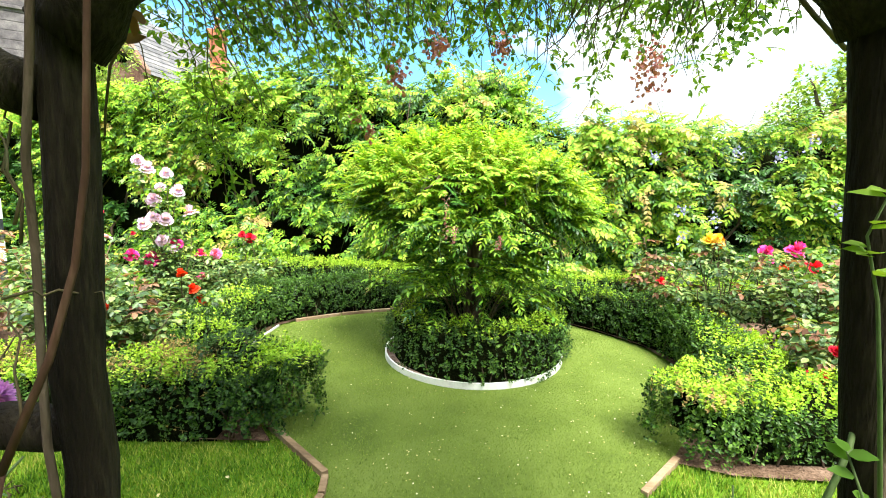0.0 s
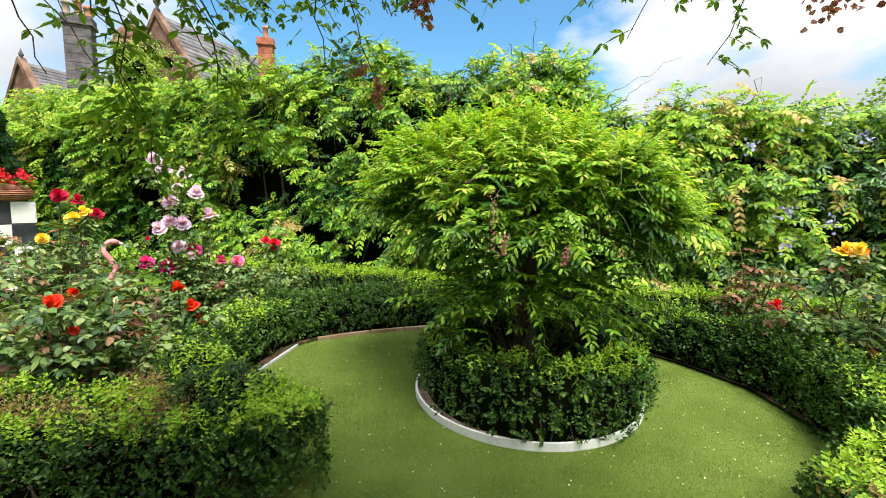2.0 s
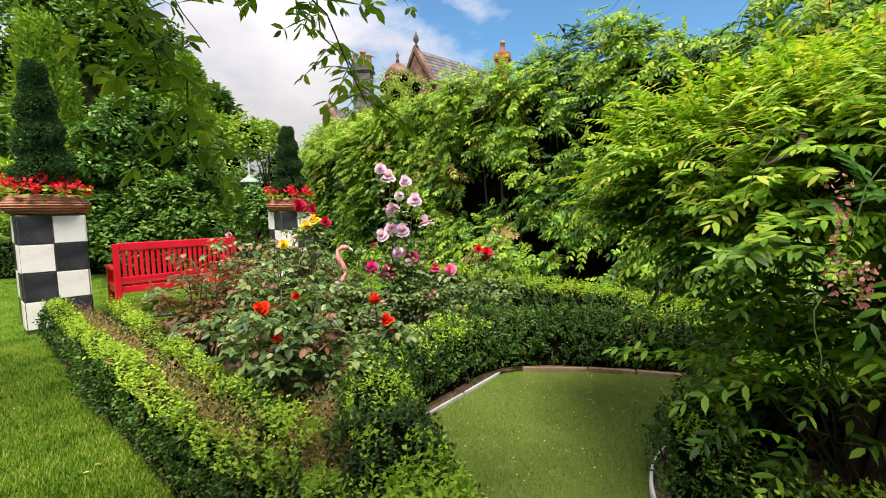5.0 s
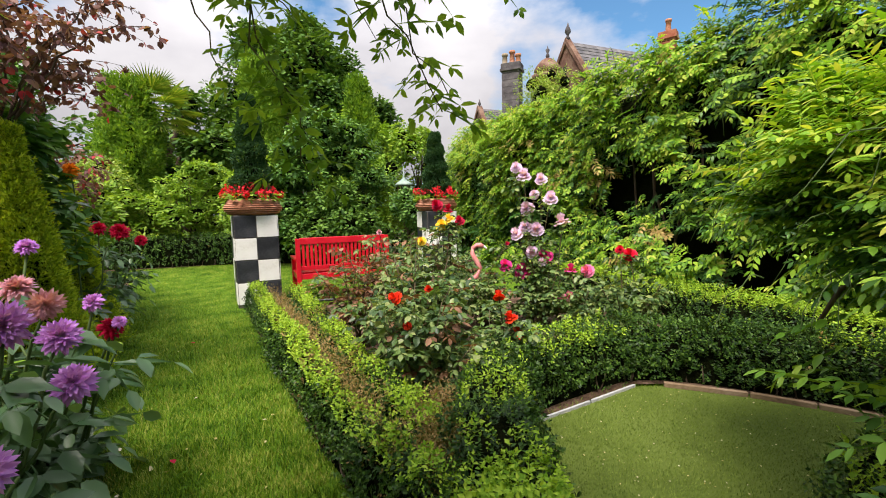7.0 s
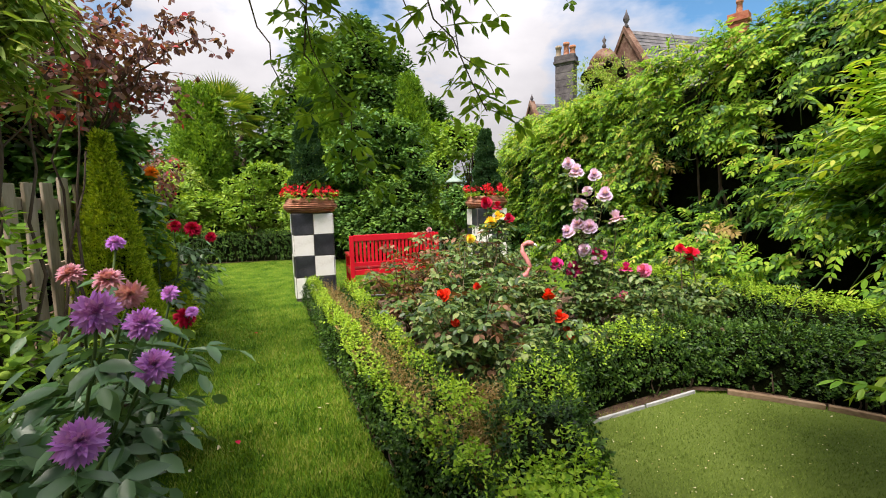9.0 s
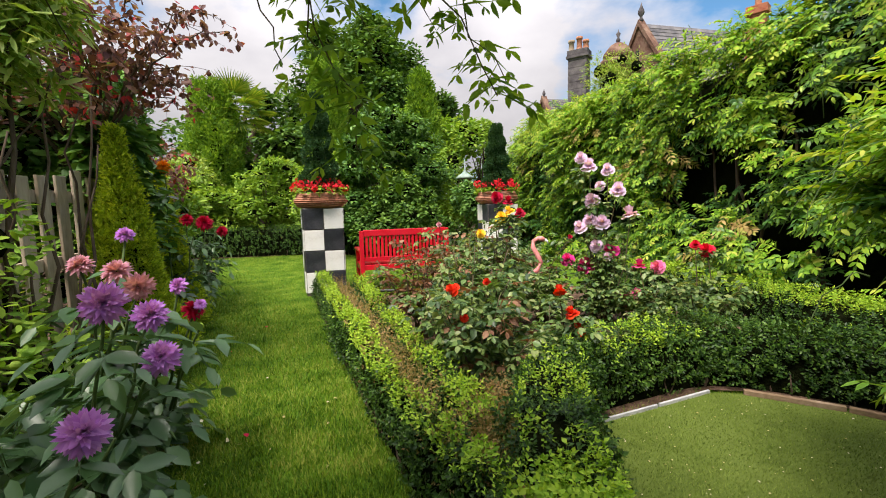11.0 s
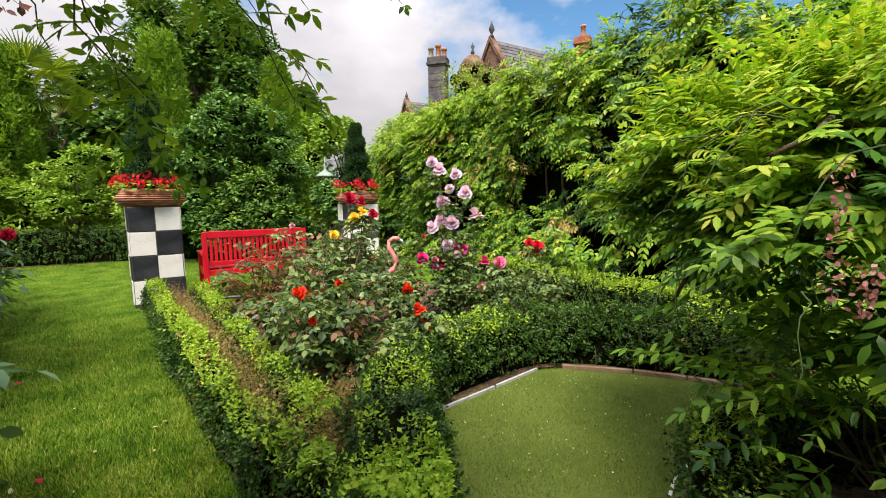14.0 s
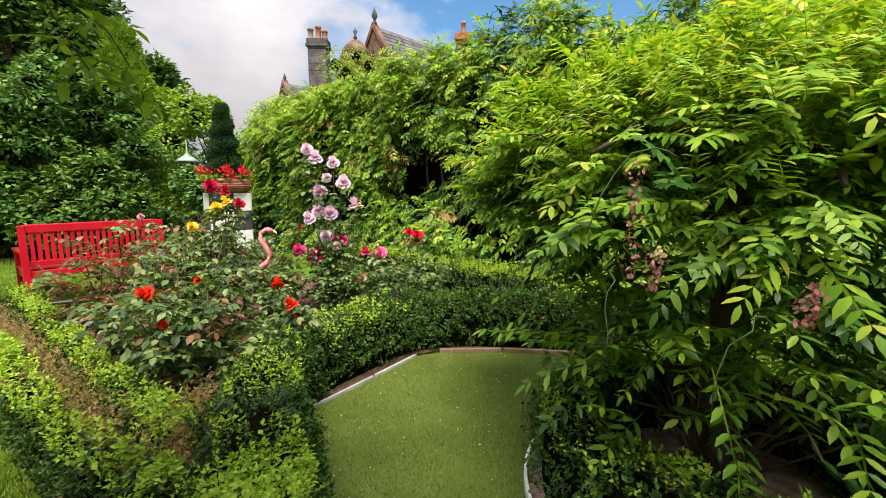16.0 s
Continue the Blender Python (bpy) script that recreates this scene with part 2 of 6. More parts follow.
M = {
    # box tones also hold the light on hedge tops and shade on sides
    "box_old": leaf_material("box_leaf", [(0.009, 0.028, 0.006), (0.022, 0.062, 0.010), (0.048, 0.115, 0.015), (0.10, 0.19, 0.025)], rough=0.4, through_light=0.18, gloss=0.2),
    "box_new_lit": leaf_material("box_new_lit_leaf", [(0.14, 0.28, 0.022), (0.28, 0.45, 0.04), (0.43, 0.57, 0.07)], through_light=0.35),
    "box_dry": leaf_material("box_dry_leaf", [(0.14, 0.15, 0.04), (0.32, 0.23, 0.09), (0.40, 0.26, 0.13)]),
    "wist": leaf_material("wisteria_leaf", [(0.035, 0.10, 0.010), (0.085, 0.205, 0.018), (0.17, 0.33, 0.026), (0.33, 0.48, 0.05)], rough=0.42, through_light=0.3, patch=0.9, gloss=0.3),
    # young growth and top light share the pale copy; the dark copy is shade
    "wist_new_lit": leaf_material("wisteria_young_lit_leaf", [(0.10, 0.24, 0.018), (0.19, 0.37, 0.028), (0.31, 0.47, 0.045), (0.48, 0.50, 0.09)], through_light=0.36, patch=1.6),
    "wist_dark": leaf_material("wisteria_shade_toned_leaf", [(0.014, 0.055, 0.010), (0.036, 0.12, 0.016), (0.08, 0.20, 0.026)], rough=0.38, through_light=0.22, gloss=0.35),
    "wist_dry": leaf_material("wisteria_bleached_leaf", [(0.38, 0.26, 0.10), (0.50, 0.36, 0.14), (0.42, 0.42, 0.10)]),
    "rose_leaf": leaf_material("rose_leaf", [(0.026, 0.062, 0.018), (0.065, 0.13, 0.035), (0.14, 0.23, 0.06), (0.26, 0.31, 0.11)], rough=0.38, patch=3, gloss=0.35),
    "rose_dry": leaf_material("withered_rose_leaf", [(0.10, 0.05, 0.03), (0.24, 0.12, 0.07), (0.34, 0.20, 0.12)]),
    "dahlia_leaf": leaf_material("dahlia_leaf", [(0.022, 0.064, 0.021), (0.052, 0.125, 0.044), (0.12, 0.22, 0.095)], rough=0.36, patch=3, through_light=0.24, gloss=0.6),
    # rambler leaf in two tones, light in the colour: dark roof, pale hanging sprays
    "spray_leaf": leaf_material("rambler_leaf", [(0.03, 0.08, 0.012), (0.075, 0.16, 0.02), (0.15, 0.26, 0.035)], through_light=0.42, patch=4),
    "hanging": leaf_material("backlit_rambler_leaf", [(0.08, 0.17, 0.02), (0.16, 0.29, 0.035), (0.27, 0.40, 0.06)], through_light=0.45, patch=4),
    "spray_red": leaf_material("bronze_leaf", [(0.10, 0.06, 0.03), (0.17, 0.09, 0.04)], through_light=0.4),
    "copper": leaf_material("purple_shrub_leaf", [(0.09, 0.045, 0.05), (0.18, 0.09, 0.085), (0.28, 0.16, 0.13), (0.42, 0.04, 0.05)], through_light=0.3, positions=[0, 0.4, 0.85, 1.0]),
    "pale": leaf_material("pale_shrub_leaf", [(0.12, 0.22, 0.035), (0.24, 0.37, 0.07), (0.48, 0.54, 0.20)]),
    "lime": leaf_material("lime_shrub_leaf", [(0.10, 0.21, 0.025), (0.20, 0.35, 0.04), (0.32, 0.45, 0.07)]),
    "mid": leaf_material("shrub_leaf", [(0.035, 0.10, 0.022), (0.09, 0.21, 0.04), (0.19, 0.35, 0.07)], through_light=0.22, gloss=0.25),
    "deep": leaf_material("tree_leaf", [(0.03, 0.08, 0.016), (0.075, 0.165, 0.03), (0.15, 0.27, 0.05)], through_light=0.22, patch=0.35),
    "cypress": leaf_material("cypress_spray", [(0.08, 0.18, 0.02), (0.16, 0.30, 0.03), (0.27, 0.42, 0.045)], patch=0.6),
    "gold": leaf_material("golden_conifer_spray", [(0.14, 0.23, 0.018), (0.30, 0.42, 0.03), (0.46, 0.54, 0.05)], through_light=0.4, patch=2),
    "topiary": leaf_material("topiary_leaf", [(0.015, 0.05, 0.02), (0.03, 0.085, 0.03), (0.055, 0.12, 0.04)]),
    "palm": leaf_material("palm_frond", [(0.08, 0.17, 0.02), (0.16, 0.27, 0.035), (0.30, 0.36, 0.06)]),
    "blade": leaf_material("grass_blade", [(0.026, 0.075, 0.004), (0.08, 0.175, 0.009), (0.165, 0.27, 0.018), (0.32, 0.34, 0.08)], rough=0.5, through_light=0.25, patch=3.2, spread=0.6),
    "pile": leaf_material("turf_pile", [(0.056, 0.098, 0.012), (0.115, 0.172, 0.023), (0.205, 0.272, 0.056)], rough=0.7, through_light=0.1, patch=1.6),
    "turf": surface("artificial_turf", [(0.062, 0.095, 0.016), (0.10, 0.142, 0.024), (0.135, 0.182, 0.038)], 2.2, 420, 0.8, 0.5, 0.006),
    "ground": surface("grassy_ground", [(0.03, 0.075, 0.004), (0.07, 0.15, 0.008), (0.13, 0.21, 0.016)], 3.2, 90, 0.9, 0.6, 0.02),
    "soil": surface("bed_soil", [(0.035, 0.022, 0.014), (0.10, 0.062, 0.04), (0.21, 0.14, 0.10)], 7, 70, 0.95, 0.9, 0.03),
    "gravel": surface("pinkish_gravel", [(0.16, 0.09, 0.07), (0.34, 0.22, 0.17), (0.5, 0.4, 0.34)], 20, 160, 0.9, 0.9, 0.015),
    # near-black filler that paints the shade inside dense plants
    "core": surface("inner_shade_black", [(0.003, 0.005, 0.002), (0.009, 0.011, 0.004)], 9, 60, 0.95, 0.6, 0.03, gloss=0.0),
    "bark": surface("bark", [(0.035, 0.024, 0.016), (0.085, 0.06, 0.042), (0.14, 0.105, 0.08)], 6, 40, 0.9, 0.9, 0.02, stretch=(1, 1, 0.25)),
    "stem": surface("green_stem", [(0.05, 0.09, 0.025), (0.10, 0.14, 0.05)], 10, 60, 0.6, 0.2, 0.004),
    "rose_stem": surface("rose_cane", [(0.05, 0.06, 0.025), (0.12, 0.085, 0.05)], 10, 60, 0.6, 0.3, 0.004),
    "timber": surface("weathered_timber", [(0.10, 0.065, 0.04), (0.22, 0.15, 0.09), (0.34, 0.25, 0.17)], 5, 60, 0.85, 0.5, 0.008, stretch=(0.3, 1, 1)),
    # mossy post; its near-black tone also carries the shade under the arbour
    "post": surface("shade_dark_mossy_post", [(0.004, 0.003, 0.002), (0.013, 0.0095, 0.006), (0.038, 0.032, 0.018)], 7, 90, 0.85, 1.0, 0.02, stretch=(1, 1, 0.14)),
    "red_cane": surface("reddish_woody_cane", [(0.030, 0.016, 0.011), (0.075, 0.038, 0.024), (0.13, 0.075, 0.05)], 9, 60, 0.7, 0.6, 0.006, stretch=(1, 1, 0.3)),
    "fence": surface("grey_fence_board", [(0.20, 0.15, 0.10), (0.36, 0.29, 0.21), (0.48, 0.41, 0.32)], 4, 50, 0.85, 0.5, 0.008, stretch=(1, 1, 0.2), random_tone=0.15),
    "white_edge": surface("white_edging", [(0.55, 0.55, 0.53), (0.74, 0.74, 0.72), (0.82, 0.82, 0.80)], 6, 60, 0.5, 0.15, 0.003),
    "grey_edge": surface("grey_edging", [(0.22, 0.23, 0.24), (0.38, 0.39, 0.40), (0.54, 0.54, 0.54)], 6, 60, 0.6, 0.2, 0.003),
    "red_paint": surface("red_gloss_paint", [(0.46, 0.005, 0.014), (0.62, 0.008, 0.022), (0.70, 0.015, 0.035)], 3, 50, 0.32, 0.12, 0.003, stretch=(1, 1, 1), random_tone=0.08),
    "tile_w": surface("white_glazed_tile", [(0.68, 0.66, 0.61), (0.80, 0.79, 0.75), (0.84, 0.83, 0.80)], 4, 40, 0.35, 0.08, 0.003, random_tone=0.05),
    "tile_b": surface("black_glazed_tile", [(0.012, 0.013, 0.018), (0.028, 0.03, 0.038), (0.06, 0.06, 0.07)], 5, 50, 0.3, 0.08, 0.003, random_tone=0.2),
    "grout": surface("dark_grout", [(0.03, 0.03, 0.028), (0.10, 0.09, 0.08), (0.2, 0.18, 0.15)], 12, 90, 0.9, 0.5, 0.005),
    "terracotta": surface("weathered_terracotta", [(0.18, 0.075, 0.045), (0.40, 0.17, 0.10), (0.52, 0.29, 0.20)], 7, 60, 0.8, 0.4, 0.006, stretch=(1, 1, 2)),
    "stone": surface("red_sandstone", [(0.07, 0.038, 0.028), (0.16, 0.09, 0.065), (0.28, 0.19, 0.14)], 1.6, 9, 0.9, 0.6, 0.05),
    "slate": surface("slate", [(0.06, 0.06, 0.07), (0.12, 0.115, 0.12), (0.19, 0.18, 0.18)], 2, 14, 0.6, 0.4, 0.02, random_tone=0.2),
    "grey_brick": surface("grey_stone_block", [(0.055, 0.048, 0.05), (0.10, 0.09, 0.095), (0.16, 0.145, 0.145)], 3, 20, 0.85, 0.4, 0.02, random_tone=0.15),
    "red_brick": surface("red_brick", [(0.20, 0.06, 0.035), (0.32, 0.11, 0.065), (0.40, 0.18, 0.11)], 3, 20, 0.85, 0.4, 0.02, random_tone=0.15),
    "mortar": surface("mortar", [(0.15, 0.12, 0.10), (0.3, 0.26, 0.22)], 5, 30, 0.95, 0.4, 0.02),
    "flamingo": surface("faded_pink_plastic", [(0.52, 0.13, 0.13), (0.66, 0.22, 0.21), (0.72, 0.35, 0.32)], 12, 60, 0.45, 0.15, 0.003),
    "verdigris": surface("pale_green_metal", [(0.14, 0.21, 0.17), (0.24, 0.33, 0.28), (0.36, 0.43, 0.38)], 6, 50, 0.55, 0.2, 0.004),
    "black_plastic": surface("black_plastic", [(0.015, 0.015, 0.015), (0.03, 0.03, 0.03)], 8, 60, 0.4, 0.1, 0.003),
    "glass_dark": surface("window_glass", [(0.02, 0.025, 0.03), (0.05, 0.055, 0.06)], 2, 10, 0.12, 0.02, 0.002),
    "debris": leaf_material("fallen_petal", [(0.35, 0.30, 0.10), (0.6, 0.52, 0.30), (0.75, 0.68, 0.6)], through_light=0.15),
}


def petal(name, c1, c2, light=0.25):
    return leaf_material(name, [c1, c2], rough=0.5, through_light=light, spread=0.2, patch=12)


P_COL = {
    "lilac": petal("lilac_petal", (0.66, 0.43, 0.72), (0.84, 0.70, 0.86)),
    "magenta": petal("magenta_petal", (0.62, 0.015, 0.20), (0.82, 0.09, 0.38)),
    "pink": petal("pink_petal", (0.68, 0.10, 0.30), (0.80, 0.30, 0.48)),
    "red": petal("red_petal", (0.55, 0.008, 0.03), (0.72, 0.02, 0.06)),
    "scarlet": petal("scarlet_petal", (0.62, 0.02, 0.01), (0.80, 0.07, 0.02)),
    "crimson": petal("crimson_petal", (0.36, 0.004, 0.03), (0.55, 0.01, 0.06)),
    "yellow": petal("yellow_petal", (0.82, 0.52, 0.03), (0.90, 0.70, 0.10)),
    "purple": petal("purple_petal", (0.48, 0.17, 0.64), (0.66, 0.34, 0.80)),
    "rosy": petal("dusty_pink_petal", (0.55, 0.24, 0.33), (0.72, 0.42, 0.50)),
    "faded": petal("faded_pink_petal", (0.34, 0.12, 0.13), (0.58, 0.28, 0.29)),
    "geranium": petal("geranium_petal", (0.62, 0.015, 0.03), (0.80, 0.05, 0.08)),
    "blue": petal("mauve_blue_petal", (0.28, 0.28, 0.62), (0.42, 0.42, 0.75)),
    "orange": petal("orange_petal", (0.75, 0.20, 0.01), (0.85, 0.34, 0.03)),
}

# ---- helpers of this scene ----
RNG = np.random.default_rng(7)
DOWN = np.array([0.0, 0.0, -1.0])


def unit(a):
    return a / np.maximum(np.linalg.norm(a, axis=-1, keepdims=True), 1e-9)


def wave(p, freq, seed):
    """Smooth noise in about -1..1 for many points at once."""
    g = np.random.default_rng(seed)
    total = np.zeros(len(p))
    for k in range(7):
        d = unit(g.normal(size=3)) * freq * (0.6 + 0.25 * k)
        total += np.sin(p @ d + g.uniform(0, 6.28)) / (1 + 0.25 * k)
    return total / 3.0


def tri_mesh(name, V, T, smooth=False):
    me = bpy.data.meshes.new(name)
    me.vertices.add(len(V))
    me.vertices.foreach_set("co", np.ascontiguousarray(V, dtype=np.float32).ravel())
    me.loops.add(len(T) * 3)
    me.loops.foreach_set("vertex_index", np.ascontiguousarray(T, dtype=np.int32).ravel())
    me.polygons.add(len(T))
    me.polygons.foreach_set("loop_start", np.arange(0, len(T) * 3, 3, dtype=np.int32))
    me.update(calc_edges=True)
    if smooth:
        me.polygons.foreach_set("use_smooth", np.ones(len(T), dtype=bool))
    return me


def joined(pieces):
    Vs, Ts, n = [], [], 0
    for V, T in pieces:
        Vs.append(V)
        Ts.append(T + n)
        n += len(V)
    return np.concatenate(Vs), np.concatenate(Ts)


def leaves(P, D, N, length, width, rich=False):
    """Leaf blades at P along D, facing N: folded at the midrib and drooping at the tip."""
    n = len(P)
    D = unit(D)
    S = unit(np.cross(D, N) + 1e-6)
    U = np.cross(S, D)
    Lg = np.broadcast_to(np.asarray(length, float), (n,))[:, None]
    W = np.broadcast_to(np.asarray(width, float), (n,))[:, None]
    if rich == "oval":
        def at(a, b, c):
            return P + D * Lg * a + S * W * b + U * (W * c - Lg * 0.08 * a * a)
        V = np.stack([P, at(0.30, 0.46, 0.12), at(0.66, 0.40, 0.12), at(1.0, 0, 0), at(0.66, -0.40, 0.12), at(0.30, -0.46, 0.12)], 1)
        f = np.array([[0, 1, 5], [1, 2, 4], [1, 4, 5], [2, 3, 4]])
        k = 6
    elif not rich:
        V = np.stack([P, P + D * Lg * 0.45 + S * W * 0.5 + U * W * 0.14, P + D * Lg - U * Lg * 0.08, P + D * Lg * 0.45 - S * W * 0.5 + U * W * 0.14], 1)
        f = np.array([[0, 1, 2], [0, 2, 3]])
        k = 4
    else:
        def at(a, b, c):
            return P + D * Lg * a + S * W * b + U * (W * c - Lg * 0.10 * a * a)
        V = np.stack([P, at(0.25, 0.40, 0.10), at(0.62, 0.42, 0.12), at(1.0, 0, 0), at(0.62, -0.42, 0.12), at(0.25, -0.40, 0.10), at(0.48, 0, -0.04)], 1)
        f = np.array([[0, 1, 6], [1, 2, 6], [2, 3, 6], [3, 4, 6], [4, 5, 6], [5, 0, 6]])
        k = 7
    T = (f[None] + (np.arange(n) * k)[:, None, None]).reshape(-1, 3)
    return V.reshape(-1, 3), T


def pinnate(P, D, N, length, pairs, leaflet, width, droop=0.3, spread=62, rich=False, stalk=0.22, jitter=0.18, rib=0.0025):
    """Feather leaves: a rachis with pairs of leaflets and one at its tip."""
    n = len(P)
    D = unit(D)
    Lg = np.broadcast_to(np.asarray(length, float), (n,))[:, None, None]
    s = np.concatenate([np.repeat(np.linspace(stalk, 0.93, pairs), 2), [1.0]])
    side = np.concatenate([np.tile([1.0, -1.0], pairs), [0.0]])
    k = len(s)
    pos = P[:, None] + D[:, None] * Lg * s[None, :, None] + DOWN * Lg * droop * (s ** 2)[None, :, None]
    tan = unit(D[:, None] + DOWN * 2 * droop * s[None, :, None])
    S = unit(np.cross(tan, N[:, None]) + 1e-6)
    a = radians(spread)
    d = tan * (np.where(side == 0, 1, math.cos(a)))[None, :, None] + S * (side * math.sin(a))[None, :, None]
    d = d + DOWN * 0.22 + RNG.normal(size=(n, k, 3)) * jitter
    nn = N[:, None] + RNG.normal(size=(n, k, 3)) * jitter
    size = (1 - 0.28 * np.abs(s - 0.55) * 2)[None] * RNG.uniform(0.8, 1.15, (n, k)) * (Lg[:, :, 0] / np.mean(Lg))
    pieces = [leaves(pos.reshape(-1, 3), d.reshape(-1, 3), nn.reshape(-1, 3), (leaflet * size).ravel(), (width * size).ravel(), rich)]
    if rib:
        e = P + D * Lg[:, 0] * 0.6 + DOWN * Lg[:, 0] * droop * 0.36
        tip = pos[:, -1]
        Sx = unit(np.cross(D, N) + 1e-6) * rib
        V = np.stack([P - Sx, P + Sx, e, tip], 1).reshape(-1, 3)
        T = (np.array([[0, 1, 2], [1, 3, 2]])[None] + (np.arange(n) * 4)[:, None, None]).reshape(-1, 3)
        pieces.append((V, T))
    return joined(pieces)


def tube(points, r0, r1=None, sides=6):
    """A tapered, capped tube along points."""
    pts = np.asarray(points, float)
    r1 = r0 if r1 is None else r1
    n = len(pts)
    tan = unit(np.gradient(pts, axis=0))
    ref = np.array([0.31, 0.17, 0.93]) if abs(tan[0, 2]) < 0.9 else np.array([1.0, 0.2, 0.0])
    A = unit(np.cross(tan, ref))
    B = np.cross(tan, A)
    r = np.linspace(r0, r1, n)[:, None, None]
    th = np.linspace(0, 2 * math.pi, sides, endpoint=False)
    ring = pts[:, None] + r * (A[:, None] * np.cos(th)[None, :, None] + B[:, None] * np.sin(th)[None, :, None])
    V = np.concatenate([ring.reshape(-1, 3), pts[:1], pts[-1:]])
    T = []
    for i in range(n - 1):
        for j in range(sides):
            a, b = i * sides + j, i * sides + (j + 1) % sides
            T += [(a, b, b + sides), (a, b + sides, a + sides)]
    for j in range(sides):
        T += [((j + 1) % sides, j, n * sides), ((n - 1) * sides + j, (n - 1) * sides + (j + 1) % sides, n * sides + 1)]
    return V, np.array(T)


def bend(a, b, sag=0.0, steps=6, wob=0.0):
    a, b = np.asarray(a, float), np.asarray(b, float)
    s = np.linspace(0, 1, steps)[:, None]
    p = a + (b - a) * s + np.array([0, 0, sag]) * (4 * s * (1 - s))
    if wob:
        w = RNG.normal(size=p.shape) * wob
        w[0] = w[-1] = 0
        p = p + w
    return p


def thing(name, label, category, place=(0, 0, 0), group="", kind=""):
    e = new(name)
    e.empty_display_size = 0.1
    e.location = place
    return tagged(e, label, category, group, kind)


STUFF = {"foliage", "new_growth", "withered_leaves", "stems", "runners", "crown", "young_leaves", "shaded_leaves", "bleached_leaves", "lower_leaves", "lower_green_leaves", "fringe_leaves", "leaves", "tendrils", "flower_cluster", "roof_leaves", "suckers", "sprays", "spent_flower", "flower_head"}


def part(name, data, material, parent=None, label="", kind=""):
    """One mesh under a thing or a part; data is a bmesh, a mesh or (verts, triangles) in the world's metres."""
    if isinstance(data, bmesh.types.BMesh):
        me = bpy.data.meshes.new(name)
        data.to_mesh(me)
        data.free()
    elif isinstance(data, tuple):
        me = tri_mesh(name, *data)
    else:
        me = data
    if material and not me.materials:
        me.materials.append(material)
    ob = new(name, me)
    if parent:
        ob.parent = parent
        # a part of a part needs no shift: its parent already lies in world metres
        if not parent.parent and isinstance(data, (tuple, bmesh.types.BMesh)):
            ob.matrix_parent_inverse = Matrix.Translation(-Vector(parent.location))
    return tagged(ob, label, kind=kind or ("stuff" if name in STUFF else ""))


def box_bm(bm, x0, x1, y0, y1, z0, z1, bevel=0.0, turn=None):
    r = bmesh.ops.create_cube(bm, size=1.0)
    vs = r["verts"]
    bmesh.ops.transform(bm, verts=vs, matrix=Matrix.Translation(((x0 + x1) / 2, (y0 + y1) / 2, (z0 + z1) / 2)) @ Matrix.Diagonal((x1 - x0, y1 - y0, z1 - z0, 1)))
    if bevel:
        es = {e for v in vs for e in v.link_edges}
        out = bmesh.ops.bevel(bm, geom=list(es), offset=bevel, segments=2, affect="EDGES", profile=0.6)
        vs = list({v for f in out["faces"] for v in f.verts} | {v for v in vs if v.is_valid})
    if turn:
        bmesh.ops.transform(bm, verts=vs, matrix=turn)
    return bm


def box(x0, x1, y0, y1, z0, z1, bevel=0.0, turn=None):
    return box_bm(bmesh.new(), x0, x1, y0, y1, z0, z1, bevel, turn)


def lathe(profile, seg=32, place=(0, 0, 0)):
    """Revolve (radius, height) pairs about z."""
    bm = bmesh.new()
    rings = []
    for r, z in profile:
        rings.append([bm.verts.new((place[0] + r * math.cos(2 * math.pi * j / seg), place[1] + r * math.sin(2 * math.pi * j / seg), place[2] + z)) for j in range(seg)])
    for a, b in zip(rings, rings[1:]):
        for j in range(seg):
            f = bm.faces.new((a[j], a[(j + 1) % seg], b[(j + 1) % seg], b[j]))
            f.smooth = True
    for ring, flip in ((rings[0], True), (rings[-1], False)):
        bm.faces.new(ring[::-1] if flip else ring)
    return bm


def sheet(points, z, thick=0.0):
    bm = bmesh.new()
    f = bm.faces.new([bm.verts.new((x, y, z)) for x, y in points])
    bmesh.ops.recalc_face_normals(bm, faces=[f])
    if f.normal.z < 0:
        f.normal_flip()
    if thick:
        bmesh.ops.solidify(bm, geom=[f], thickness=thick)
    return bm


def inside(pts, poly):
    x, y = pts[:, 0], pts[:, 1]
    res = np.zeros(len(pts), bool)
    n = len(poly)
    for i in range(n):
        x1, y1 = poly[i]
        x2, y2 = poly[(i + 1) % n]
        c = ((y1 > y) != (y2 > y)) & (x < (x2 - x1) * (y - y1) / (y2 - y1 + 1e-12) + x1)
        res ^= c
    return res


# ---- ground, lawn, turf ----
tagged(part("ground", sheet([(-300, -300), (300, -300), (300, 300), (-300, 300)], 0.0), M["ground"]), "mown lawn and open ground under the garden", "ground", kind="structure")

TURF = [(-0.05, -3.0), (-0.05, 3.33), (-0.12, 3.46), (-0.69, 3.82), (-1.30, 4.32), (-1.62, 4.62), (-1.70, 5.13), (-1.78, 5.60), (-1.69, 5.82), (-1.33, 6.18),
        (-1.04, 6.40), (-0.5, 6.76), (0.3, 6.9), (0.95, 6.68), (1.50, 6.30), (1.88, 5.92), (2.08, 5.35), (2.0, 4.7), (1.68, 4.08), (1.41, 3.69), (1.40, -3.0)]
tagged(part("artificial_turf", sheet(TURF, 0.012), M["turf"]), "short green artificial turf round the planter", "turf", kind="structure")
